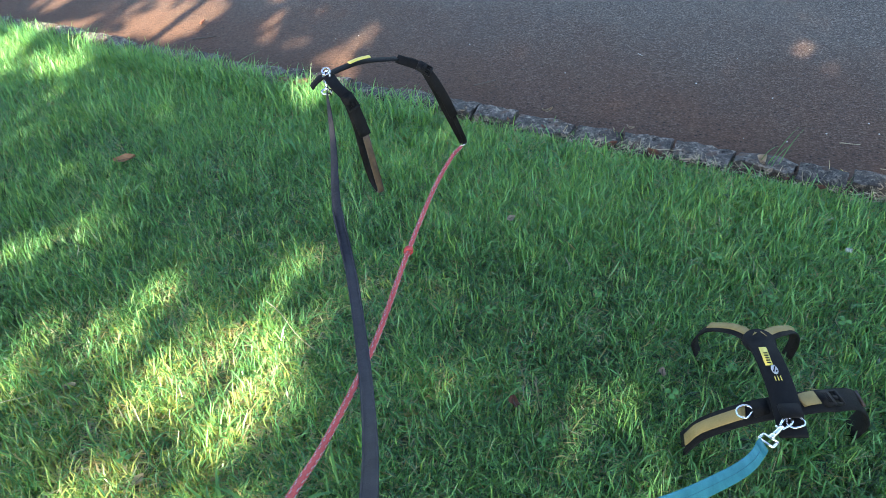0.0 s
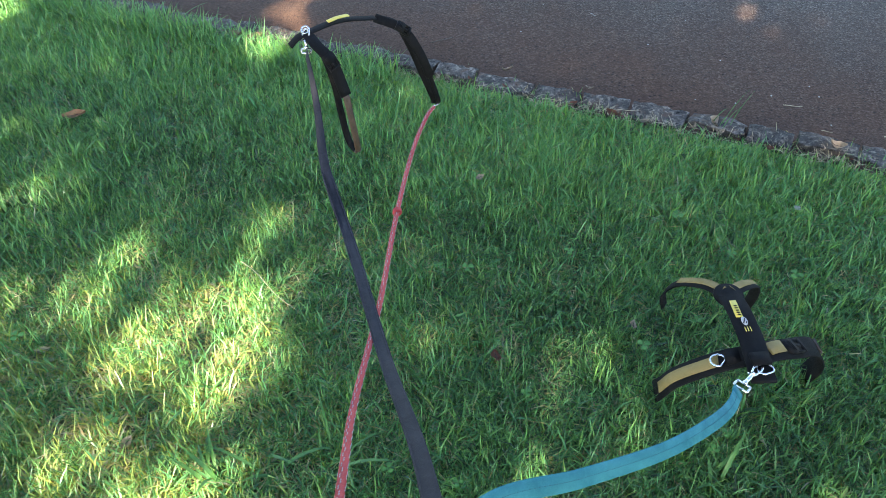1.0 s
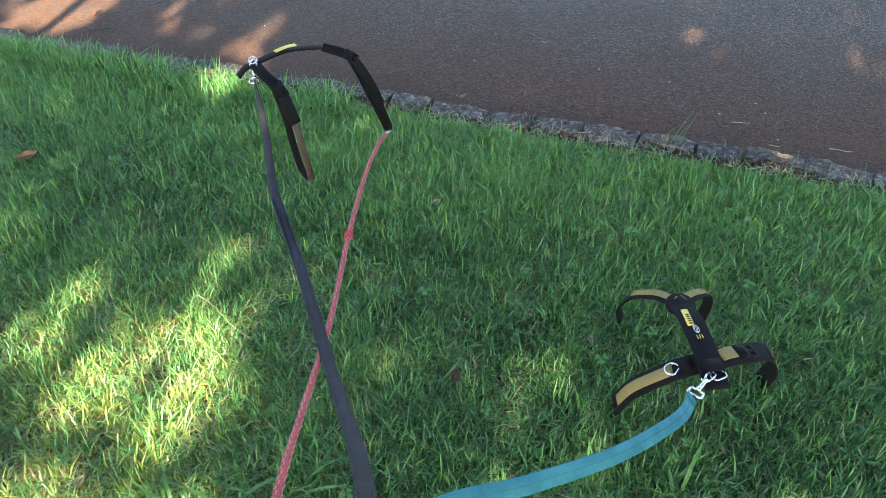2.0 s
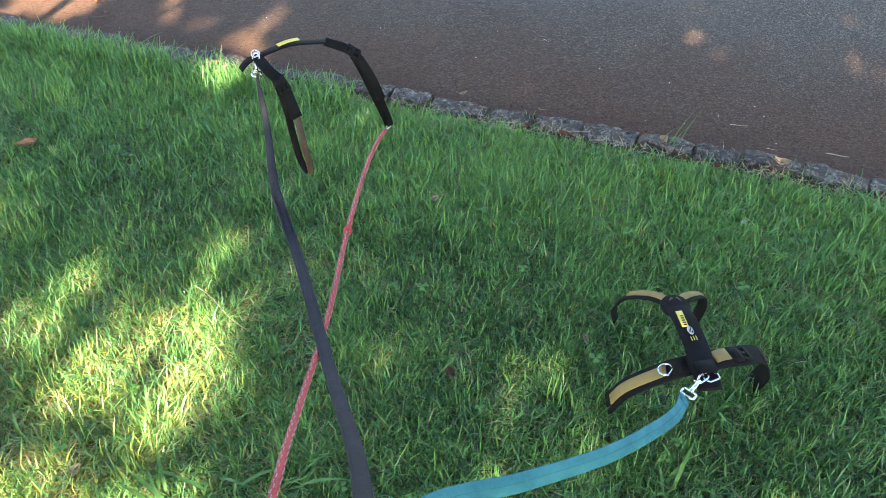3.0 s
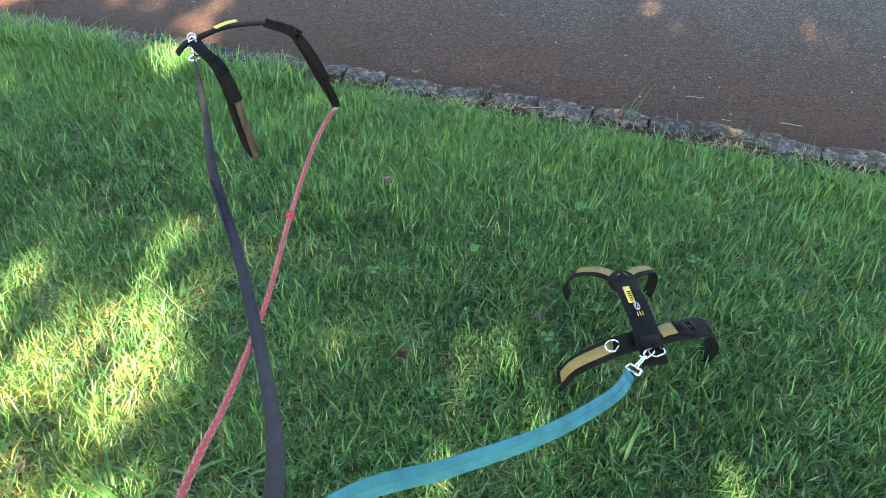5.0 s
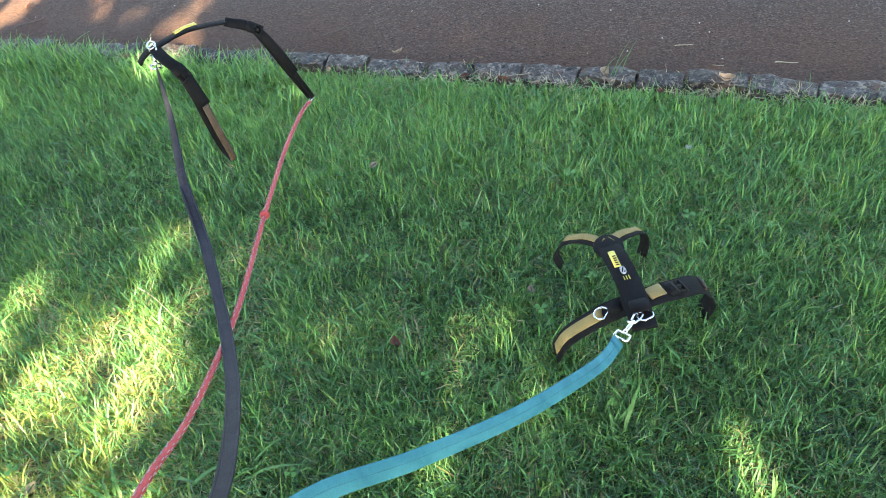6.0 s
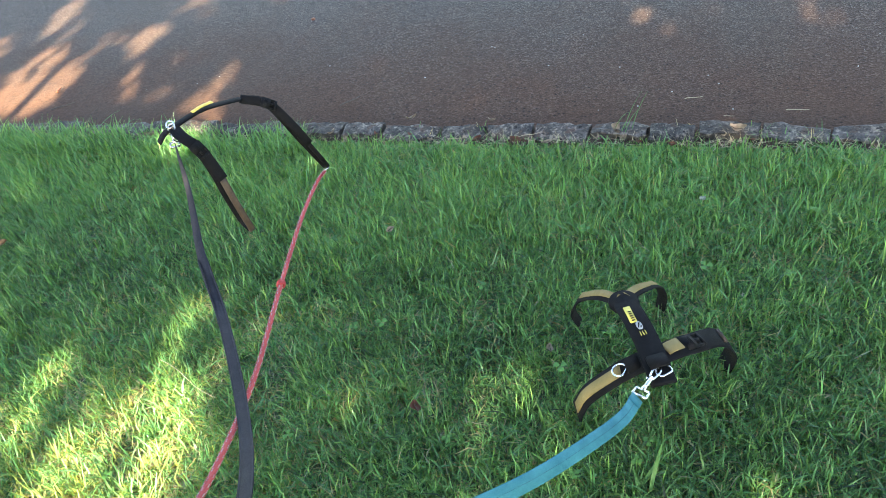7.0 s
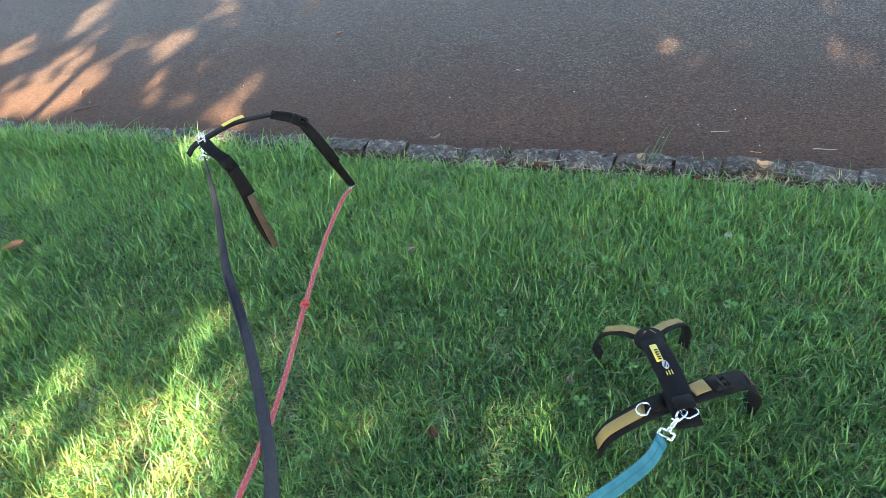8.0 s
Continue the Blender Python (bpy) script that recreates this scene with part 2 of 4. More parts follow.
def band(bm, pts, across, width, thick, n=8, lift=0.0):
    """A strap of rounded rectangular section along pts; across: the way of its width at each point."""
    c, w = spline(pts, n), spline(across, n)
    rings, last = [], Vector((0, 0, 1))
    for i, p in enumerate(c):
        t = (c[min(i + 1, len(c) - 1)] - c[max(i - 1, 0)]).normalized()
        a = (w[i] - t * w[i].dot(t)).normalized()
        u = t.cross(a)
        if u.dot(last) < 0:
            u = -u
        last = u
        p = p + u * lift
        h, k, e = width / 2, thick / 2, min(thick * 0.4, width * 0.2)
        sec = [(-h, -k + e), (-h + e, -k), (h - e, -k), (h, -k + e), (h, k - e), (h - e, k), (-h + e, k), (-h, k - e)]
        rings.append([bm.verts.new(p + a * x + u * y) for x, y in sec])
    for r, s in zip(rings, rings[1:]):
        for i in range(8):
            bm.faces.new((r[i], r[(i + 1) % 8], s[(i + 1) % 8], s[i]))
    bm.faces.new(rings[0])
    bm.faces.new(rings[-1][::-1])
    bmesh.ops.recalc_face_normals(bm, faces=bm.faces)
    return bm


def tube(bm, c, radius, sides=8, uv=False):
    """A round cord through the points c; radius: one number or one for each point."""
    rad = radius if isinstance(radius, (list, tuple)) else [radius] * len(c)
    rings, up, run, lens = [], Vector((0, 0, 1)), 0.0, []
    for i, p in enumerate(c):
        t = (c[min(i + 1, len(c) - 1)] - c[max(i - 1, 0)]).normalized()
        a = up - t * up.dot(t)
        a = (a if a.length > 0.05 else Vector((1, 0, 0)) - t * t.x).normalized()
        up, b = a, t.cross(a)
        run += (p - c[i - 1]).length if i else 0
        lens.append(run)
        rings.append([bm.verts.new(p + (a * math.cos(6.28319 * k / sides) + b * math.sin(6.28319 * k / sides)) * rad[i]) for k in range(sides)])
    lay = bm.loops.layers.uv.verify() if uv else None
    for j, (r, s) in enumerate(zip(rings, rings[1:])):
        for i in range(sides):
            f = bm.faces.new((r[i], r[(i + 1) % sides], s[(i + 1) % sides], s[i]))
            if uv:
                for lp, (x, y) in zip(f.loops, ((i, j), (i + 1, j), (i + 1, j + 1), (i, j + 1))):
                    lp[lay].uv = (x / sides, lens[y])
    bm.faces.new(rings[0][::-1])
    bm.faces.new(rings[-1])
    bmesh.ops.recalc_face_normals(bm, faces=bm.faces)
    return bm


def ring_mesh(bm, m, radius, wire, flat=0.0, major=20, minor=8):
    """A ring of round wire in the plane xy of m; flat: how much of a D it is."""
    rows = []
    for i in range(major):
        a = 6.28319 * i / major
        x, y = math.cos(a) * radius, math.sin(a) * radius
        y = max(y, -radius * (1 - flat))
        out = Vector((math.cos(a), math.sin(a), 0))
        rows.append([bm.verts.new(m @ (Vector((x, y, 0)) + out * wire * math.cos(6.28319 * k / minor) + Vector((0, 0, wire * math.sin(6.28319 * k / minor))))) for k in range(minor)])
    for i in range(major):
        r, s = rows[i], rows[(i + 1) % major]
        for k in range(minor):
            bm.faces.new((r[k], s[k], s[(k + 1) % minor], r[(k + 1) % minor]))
    bmesh.ops.recalc_face_normals(bm, faces=bm.faces)
    return bm


def block(bm, m, sx, sy, sz, bevel=0.0):
    made = bmesh.ops.create_cube(bm, size=1.0, matrix=m @ Matrix.Diagonal((sx, sy, sz, 1)))["verts"]
    if bevel:
        edges = list({e for v in made for e in v.link_edges})
        bmesh.ops.bevel(bm, geom=edges, offset=bevel, segments=2, affect="EDGES")
    return bm


def frame_at(p, x, z):
    """A pose at p with its x along x and its z near z."""
    x = Vector(x).normalized()
    y = Vector(z).cross(x).normalized()
    m = Matrix((x, y, x.cross(y))).transposed().to_4x4()
    m.translation = Vector(p)
    return m


# ---- ground, road and kerb ----
# u runs along the kerb, v across it towards the road; v = 0 is the road's edge
KERB = (0.43, 2.615)
KERB_TURN = -29.5
KM = pose(*KERB, 0, 0, 0, KERB_TURN)
VERGE = -0.095


def swell(u, v):
    return 0.012 * math.sin(u * 1.7 + 0.6) * math.sin(v * 2.1 + 1.0) * min(1.0, max(0.0, (-v - 0.1) / 0.5))


def ground():
    bm = bmesh.new()
    us = [-400, -60, -14, -8] + [-6 + 0.15 * i for i in range(81)] + [8, 14, 60, 400]
    vs = [-400, -60, -14, -8] + [-5 + 0.15 * i for i in range(33)] + [VERGE - 0.02]
    prof = [(v, None) for v in vs] + [(VERGE, -0.01), (VERGE + 0.005, -0.09), (6.0, -0.09), (6.02, 0.0), (14, 0), (60, 0), (400, 0)]
    rows = [[bm.verts.new((u, v, swell(u, v) if z is None else z)) for u in us] for v, z in prof]
    for a, b in zip(rows, rows[1:]):
        for i in range(len(us) - 1):
            bm.faces.new((a[i], a[i + 1], b[i + 1], b[i]))
    ob = new("ground", mesh_of("ground", bm, SOIL))
    ob.matrix_basis = KM
    return tagged(ob, "brown thatch and soil of a mown grass verge", "ground", kind="structure")


def road():
    bm = bmesh.new()
    us = [-400, -60, -15] + [-8 + 0.5 * i for i in range(33)] + [15, 60, 400]
    vs = [0.0, 0.03, 0.12, 0.5] + [1.0 + 0.5 * i for i in range(11)]
    top = [[bm.verts.new((u, v, -0.022 + 0.02 * math.sin(min(v, 6 - v) / 3 * 1.57) - (0.006 if v < 0.01 else 0) + 0.002 * math.sin(3.1 * u + v))) for u in us] for v in vs]
    low = [[bm.verts.new((u, v, -0.085)) for u in us] for v in (vs[0], vs[-1])]
    for a, b in zip([low[0]] + top, top + [low[1]]):
        for i in range(len(us) - 1):
            bm.faces.new((a[i], a[i + 1], b[i + 1], b[i]))
    ob = new("road", mesh_of("road", bm, ROAD))
    ob.matrix_basis = KM
    return tagged(ob, "dark asphalt road dusted with red earth", "road", kind="structure")


ground()
road()


# ---- lawn ----
def blades(name, u, v, length, width, lean, turn, curl, tone, twist, pieces=3):
    """One mesh of grass blades, each a tapered strip of two or three pieces, in the kerb's frame."""
    n, k = len(u), 0
    z0 = 0.012 * np.sin(u * 1.7 + 0.6) * np.sin(v * 2.1 + 1.0) * np.clip((-v - 0.1) / 0.5, 0, 1) - 0.004
    dx, dy = np.cos(turn), np.sin(turn)
    sx, sy = -np.sin(turn + twist), np.cos(turn + twist)
    nv = 2 * pieces + 1
    co, al = np.empty((n, nv, 3), np.float32), np.empty((n, nv), np.float32)
    px, pz, ang = np.zeros(n), np.zeros(n), lean.copy()
    half = (0.42, 0.5, 0.36, 0.0) if pieces == 3 else (0.44, 0.46, 0.0)
    for j in range(pieces + 1):
        for s in ((-1, 1) if j < pieces else (0,)):
            co[:, k, 0] = u + dx * px + sx * width * half[j] * s
            co[:, k, 1] = v + dy * px + sy * width * half[j] * s
            co[:, k, 2] = z0 + np.maximum(pz, 0.002)
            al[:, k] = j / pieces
            k += 1
        px = px + np.sin(ang) * length / pieces
        pz = pz + np.cos(ang) * length / pieces
        ang = ang + curl
    base = (np.arange(n) * nv)[:, None]
    strip = [q + 2 * j for j in range(pieces - 1) for q in (0, 1, 3, 2)]
    quads = (base + np.array([strip])).reshape(-1)
    tris = (base + np.array([[nv - 3, nv - 2, nv - 1]])).reshape(-1)
    nq = n * (pieces - 1)
    me = bpy.data.meshes.new(name)
    me.vertices.add(n * nv)
    me.vertices.foreach_set("co", co.reshape(-1))
    me.loops.add(len(quads) + len(tris))
    me.loops.foreach_set("vertex_index", np.concatenate([quads, tris]).astype(np.int32))
    me.polygons.add(nq + n)
    me.polygons.foreach_set("loop_start", np.concatenate([np.arange(nq) * 4, nq * 4 + np.arange(n) * 3]).astype(np.int32))
    me.update(calc_edges=True)
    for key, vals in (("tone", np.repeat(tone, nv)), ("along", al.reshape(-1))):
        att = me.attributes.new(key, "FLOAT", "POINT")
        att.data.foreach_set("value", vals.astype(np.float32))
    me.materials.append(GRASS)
    me.polygons.foreach_set("use_smooth", np.ones(nq + n, bool))
    ob = new(name, me)
    ob.matrix_basis = KM
    return ob


def waves(u, v, seed, size):
    """Smooth, irregular values from 0 to 1 over the plan."""
    r = np.random.RandomState(seed)
    s = np.zeros_like(u)
    for _ in range(9):
        a, f, p = r.uniform(0, 6.28), r.uniform(0.6, 1.9) / size, r.uniform(0, 6.28)
        s += np.sin((np.cos(a) * u + np.sin(a) * v) * f * 6.28 + p)
    return np.clip(0.5 + s / 6.5, 0, 1)


def near(u, v, more=0.0):
    """The stretch of the verge that lies before the walker."""
    return (u > -3.2 - more) & (u < 1.8 + more) & (v > -1.93 + 0.354 * u - more) & (v > -0.93 * (u + 3.1 + more))


def dry_sunlit(u, v):
    """1 in the trodden, dry turf that also takes a painted sunlit tone, 0 in the lush rest; u, v as the kerb has them.
    """
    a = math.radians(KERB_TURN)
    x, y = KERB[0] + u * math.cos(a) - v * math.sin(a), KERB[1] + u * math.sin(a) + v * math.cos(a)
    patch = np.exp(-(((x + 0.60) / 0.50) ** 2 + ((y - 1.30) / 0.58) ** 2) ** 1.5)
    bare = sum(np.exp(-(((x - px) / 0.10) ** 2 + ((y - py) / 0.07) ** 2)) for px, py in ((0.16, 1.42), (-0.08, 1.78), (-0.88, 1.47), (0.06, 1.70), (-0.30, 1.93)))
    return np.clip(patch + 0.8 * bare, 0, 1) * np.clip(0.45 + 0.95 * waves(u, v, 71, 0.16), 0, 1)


def lawn():
    r = np.random.RandomState(7)

    def sow(n, u0, u1, v0, v1):
        return r.uniform(u0, u1, n), r.uniform(v0, v1, n)
    # short turf
    u, v = sow(1370000, -3.25, 1.85, -2.15, VERGE + 0.028)
    thin = np.clip(0.55 * waves(u, v, 3, 0.30) + 0.45 * waves(u, v, 4, 0.11), 0, 1)
    keep = (r.uniform(0, 1, len(u)) < 0.34 + 0.75 * thin - 0.16 * dry_sunlit(u, v)) & near(u, v)
    u, v, thin = u[keep], v[keep], thin[keep]
    n = len(u)
    lush = 0.5 * waves(u, v, 11, 0.8) + 0.5 * waves(u, v, 12, 0.22)
    # the tone bump near the kerb paints in the brighter skylight there
    tone = np.clip(0.38 + 0.25 * (lush - 0.5) + 0.25 * np.exp(-((v + 0.30) / 0.38) ** 2) + r.normal(0, 0.27, n), 0, 0.75)
    worn = dry_sunlit(u, v)
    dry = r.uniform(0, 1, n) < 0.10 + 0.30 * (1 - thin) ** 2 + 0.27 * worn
    # besides the straw, sunlit paling and yellowing is painted into the blade tone
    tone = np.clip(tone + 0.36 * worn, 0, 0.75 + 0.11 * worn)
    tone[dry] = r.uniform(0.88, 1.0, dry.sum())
    length = np.clip(r.gamma(5, 0.0074, n) * (0.65 + 0.6 * lush), 0.012, 0.085)
    length *= np.clip(0.45 + (VERGE - v) / 0.13, 0.45, 1)
    lean = np.abs(r.normal(0.80, 0.45, n))
    lean[dry] = r.uniform(0.9, 1.5, dry.sum())
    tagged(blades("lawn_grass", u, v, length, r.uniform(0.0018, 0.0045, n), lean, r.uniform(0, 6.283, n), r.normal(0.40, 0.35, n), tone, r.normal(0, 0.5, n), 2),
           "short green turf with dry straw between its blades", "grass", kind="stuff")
    # longer, broader blades, thicker towards the kerb
    u, v = sow(66000, -3.25, 1.85, -2.15, VERGE - 0.02)
    keep = (r.uniform(0, 1, len(u)) < 0.06 + 0.55 * np.clip(waves(u, v, 23, 0.4) - 0.42, 0, 1) + 0.32 * np.exp(-((v + 0.40) / 0.28) ** 2)) & near(u, v)
    u, v = u[keep], v[keep]
    n = len(u)
    # same skylight lift near the kerb, put into the blade colour
    tone = np.clip(0.40 + 0.14 * np.exp(-((v + 0.30) / 0.38) ** 2) + r.normal(0, 0.12, n), 0, 0.74)
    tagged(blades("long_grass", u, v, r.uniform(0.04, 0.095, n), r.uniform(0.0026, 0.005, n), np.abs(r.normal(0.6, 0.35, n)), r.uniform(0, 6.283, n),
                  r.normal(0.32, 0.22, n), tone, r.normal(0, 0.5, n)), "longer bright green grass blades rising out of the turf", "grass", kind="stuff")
    # rank growth that hangs over the kerb further along it
    u, v = sow(10500, -3.2, -0.3, -0.24, VERGE + 0.01)
    u = u[r.uniform(0, 1, len(u)) < 0.25 + 0.6 * waves(u, v, 51, 0.3)]
    n = len(u)
    v = r.uniform(-0.22, VERGE + 0.01, n)
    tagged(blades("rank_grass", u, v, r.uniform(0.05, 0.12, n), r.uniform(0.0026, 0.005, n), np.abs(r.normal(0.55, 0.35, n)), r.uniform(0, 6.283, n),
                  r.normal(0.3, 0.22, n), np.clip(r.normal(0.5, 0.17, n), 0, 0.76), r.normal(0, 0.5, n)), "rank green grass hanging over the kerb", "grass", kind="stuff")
    # stray blades between the kerb stones
    u, v = sow(5500, -3.1, 1.9, VERGE - 0.01, -0.012)
    keep = r.uniform(0, 1, len(u)) < np.clip(waves(u, v * 0.3, 41, 0.16) - 0.45, 0, 1) * 2 * np.clip(-v / 0.09, 0, 1)
    u, v = u[keep], v[keep]
    n = len(u)
    tagged(blades("kerb_grass", u, v, r.uniform(0.03, 0.075, n), r.uniform(0.0018, 0.0035, n), np.abs(r.normal(0.7, 0.4, n)), r.uniform(0, 6.283, n),
                  r.normal(0.3, 0.25, n), np.where(r.uniform(0, 1, n) < 0.3, 0.95, r.uniform(0.2, 0.8, n)), r.normal(0, 0.5, n)), "stray grass and straw between the kerb stones", "grass", kind="stuff")
    # dry straw and roots tangled in the joint behind the kerb stones
    u, v = sow(2400, -1.6, 1.9, -0.128, -0.088)
    heap = 0.05 + sum(np.exp(-((u - c) / 0.035) ** 2) for c in (0.46, 0.64, 1.0, 1.19, 1.385)) + 0.35 * waves(u, v, 61, 0.12)
    keep = r.uniform(0, 1, len(u)) < heap
    u, v, heap = u[keep], v[keep], heap[keep]
    n = len(u)
    litter = blades("straw_litter", u, v + 0.03 * np.clip(heap - 0.5, 0, 0.6), r.uniform(0.02, 0.055, n), r.uniform(0.0012, 0.0026, n), r.uniform(0.5, 1.45, n), r.uniform(0, 6.283, n),
                    r.normal(0.35, 0.4, n), r.uniform(0.93, 1.0, n), r.normal(0, 0.6, n))
    litter.data.materials[0] = STRAW
    litter.matrix_basis = KM @ pose(0, 0, 0.018)
    tagged(litter, "dry tangled straw caught behind the kerb stones", "straw", kind="stuff")
    # the verge past it, coarser
    u, v = sow(150000, -8, 8, -6, VERGE - 0.01)
    keep = ~near(u, v, -0.03)
    u, v = u[keep], v[keep]
    n = len(u)
    tagged(blades("verge_grass", u, v, r.uniform(0.04, 0.08, n), r.uniform(0.006, 0.012, n), np.abs(r.normal(0.8, 0.35, n)), r.uniform(0, 6.283, n),
                  r.normal(0.3, 0.2, n), np.clip(r.normal(0.4, 0.15, n), 0, 0.84), r.normal(0, 0.5, n), 2), "green grass of the verge further off", "grass", kind="stuff")


lawn()


# ---- the tree that shades the place ----
def lit(x, y):
    """The share of sun that the crown lets through to the ground at x, y."""
    ax, ay = -SUN_AZ.x, -SUN_AZ.y
    share = np.full_like(x, 0.001)
    # gaps: where their light falls, half length along the light, half width, share let through
    over_road = ((-1.25, 4.03, 0.40, 0.15, 1), (-1.10, 3.86, 0.32, 0.13, 1), (-1.52, 4.55, 0.24, 0.13, 0.8), (-1.16, 4.85, 0.30, 0.11, 1), (-1.06, 4.64, 0.22, 0.10, 1),
                 (-0.62, 4.16, 0.24, 0.11, 1), (-0.46, 4.55, 0.2, 0.08, 0.35), (-0.38, 4.35, 0.2, 0.08, 0.35), (-0.28, 4.68, 0.2, 0.09, 0.8), (-0.80, 4.26, 0.15, 0.09, 0.4),
                 (-0.68, 3.66, 0.22, 0.08, 0.35), (-0.27, 3.30, 0.30, 0.10, 0.6), (-0.50, 3.45, 0.14, 0.08, 0.12), (-1.40, 4.02, 0.2, 0.09, 0.45), (-1.66, 3.95, 0.25, 0.12, 0.5),
                 (-1.46, 3.78, 0.22, 0.10, 0.9), (0.15, 4.32, 0.2, 0.10, 0.4), (-0.05, 4.9, 0.3, 0.12, 0.5), (1.575, 2.91, 0.12, 0.065, 0.24), (2.08, 2.62, 0.17, 0.085, 0.24),
                 (1.65, 2.575, 0.10, 0.06, 0.13), (1.845, 2.475, 0.12, 0.07, 0.22), (1.87, 2.33, 0.17, 0.07, 0.06), (2.33, 3.0, 0.15, 0.08, 0.25), (0.42, 3.12, 0.12, 0.05, 0.16), (-1.9, 4.4, 0.3, 0.14, 0.6))
    over_verge = ((-0.43, 1.08, 0.22, 0.11, 0.9), (-0.41, 1.42, 0.2, 0.08, 0.75), (-0.25, 2.00, 0.16, 0.07, 0.6), (-0.33, 1.86, 0.12, 0.07, 0.6), (-0.95, 2.20, 0.22, 0.10, 0.45), (-1.18, 2.05, 0.2, 0.09, 0.45), (-1.92, 3.62, 0.3, 0.14, 0.9), (-1.48, 3.42, 0.2, 0.10, 0.6), (-1.76, 3.28, 0.36, 0.2, 0.4), (-1.42, 3.06, 0.3, 0.18, 0.2),
                  (-1.52, 3.0, 0.2, 0.11, 0.3), (-1.15, 2.62, 0.2, 0.10, 0.2), (-0.35, 3.03, 0.16, 0.09, 0.8), (0.56, 1.16, 0.17, 0.05, 0.4), (0.31, 1.10, 0.15, 0.035, 0.3), (0.18, 1.60, 0.12, 0.06, 0.16),
                  (0.86, 0.80, 0.16, 0.07, 0.5), (0.09, 1.48, 0.1, 0.04, 0.12), (0.31, 2.08, 0.1, 0.05, 0.15), (-0.16, 1.72, 0.1, 0.05, 0.3))
    for hx, hy, la, lb, part_of in over_road + over_verge:
        p, q = (x - hx) * ax + (y - hy) * ay, (x - hx) * ay - (y - hy) * ax
        share = np.where((p / la) ** 2 + (q / lb) ** 2 < 1, np.maximum(share, part_of), share)
    # the wide gap over the sunny stretch of turf, broken by twigs of leaves
    edge = -0.305 + 0.04 * np.sin(9 * y) + 0.03 * np.sin(23 * y + 1)
    open_turf = (x < edge) & (x > -1.7) & (y > 0.2) & (y < 1.80 + 0.10 * np.sin(7 * x) + 0.07 * np.sin(17 * x))
    dapple = 0.6 * waves(x, y, 91, 0.42) + 0.4 * waves(x, y, 92, 0.17)
    share = np.where((x >= edge) & (x < edge + 0.11) & (y > 0.7) & (y < 1.75), np.maximum(share, 0.16), share)
    west = np.clip((-0.62 - x) / 0.25, 0, 1)
    veil = np.where(dapple > 0.57 + 0.06 * west, 0.9, np.where(dapple > 0.36 + 0.10 * west, 0.36 - 0.16 * west, 0.10 - 0.05 * west))
    return np.where(open_turf, np.maximum(share, veil), share)


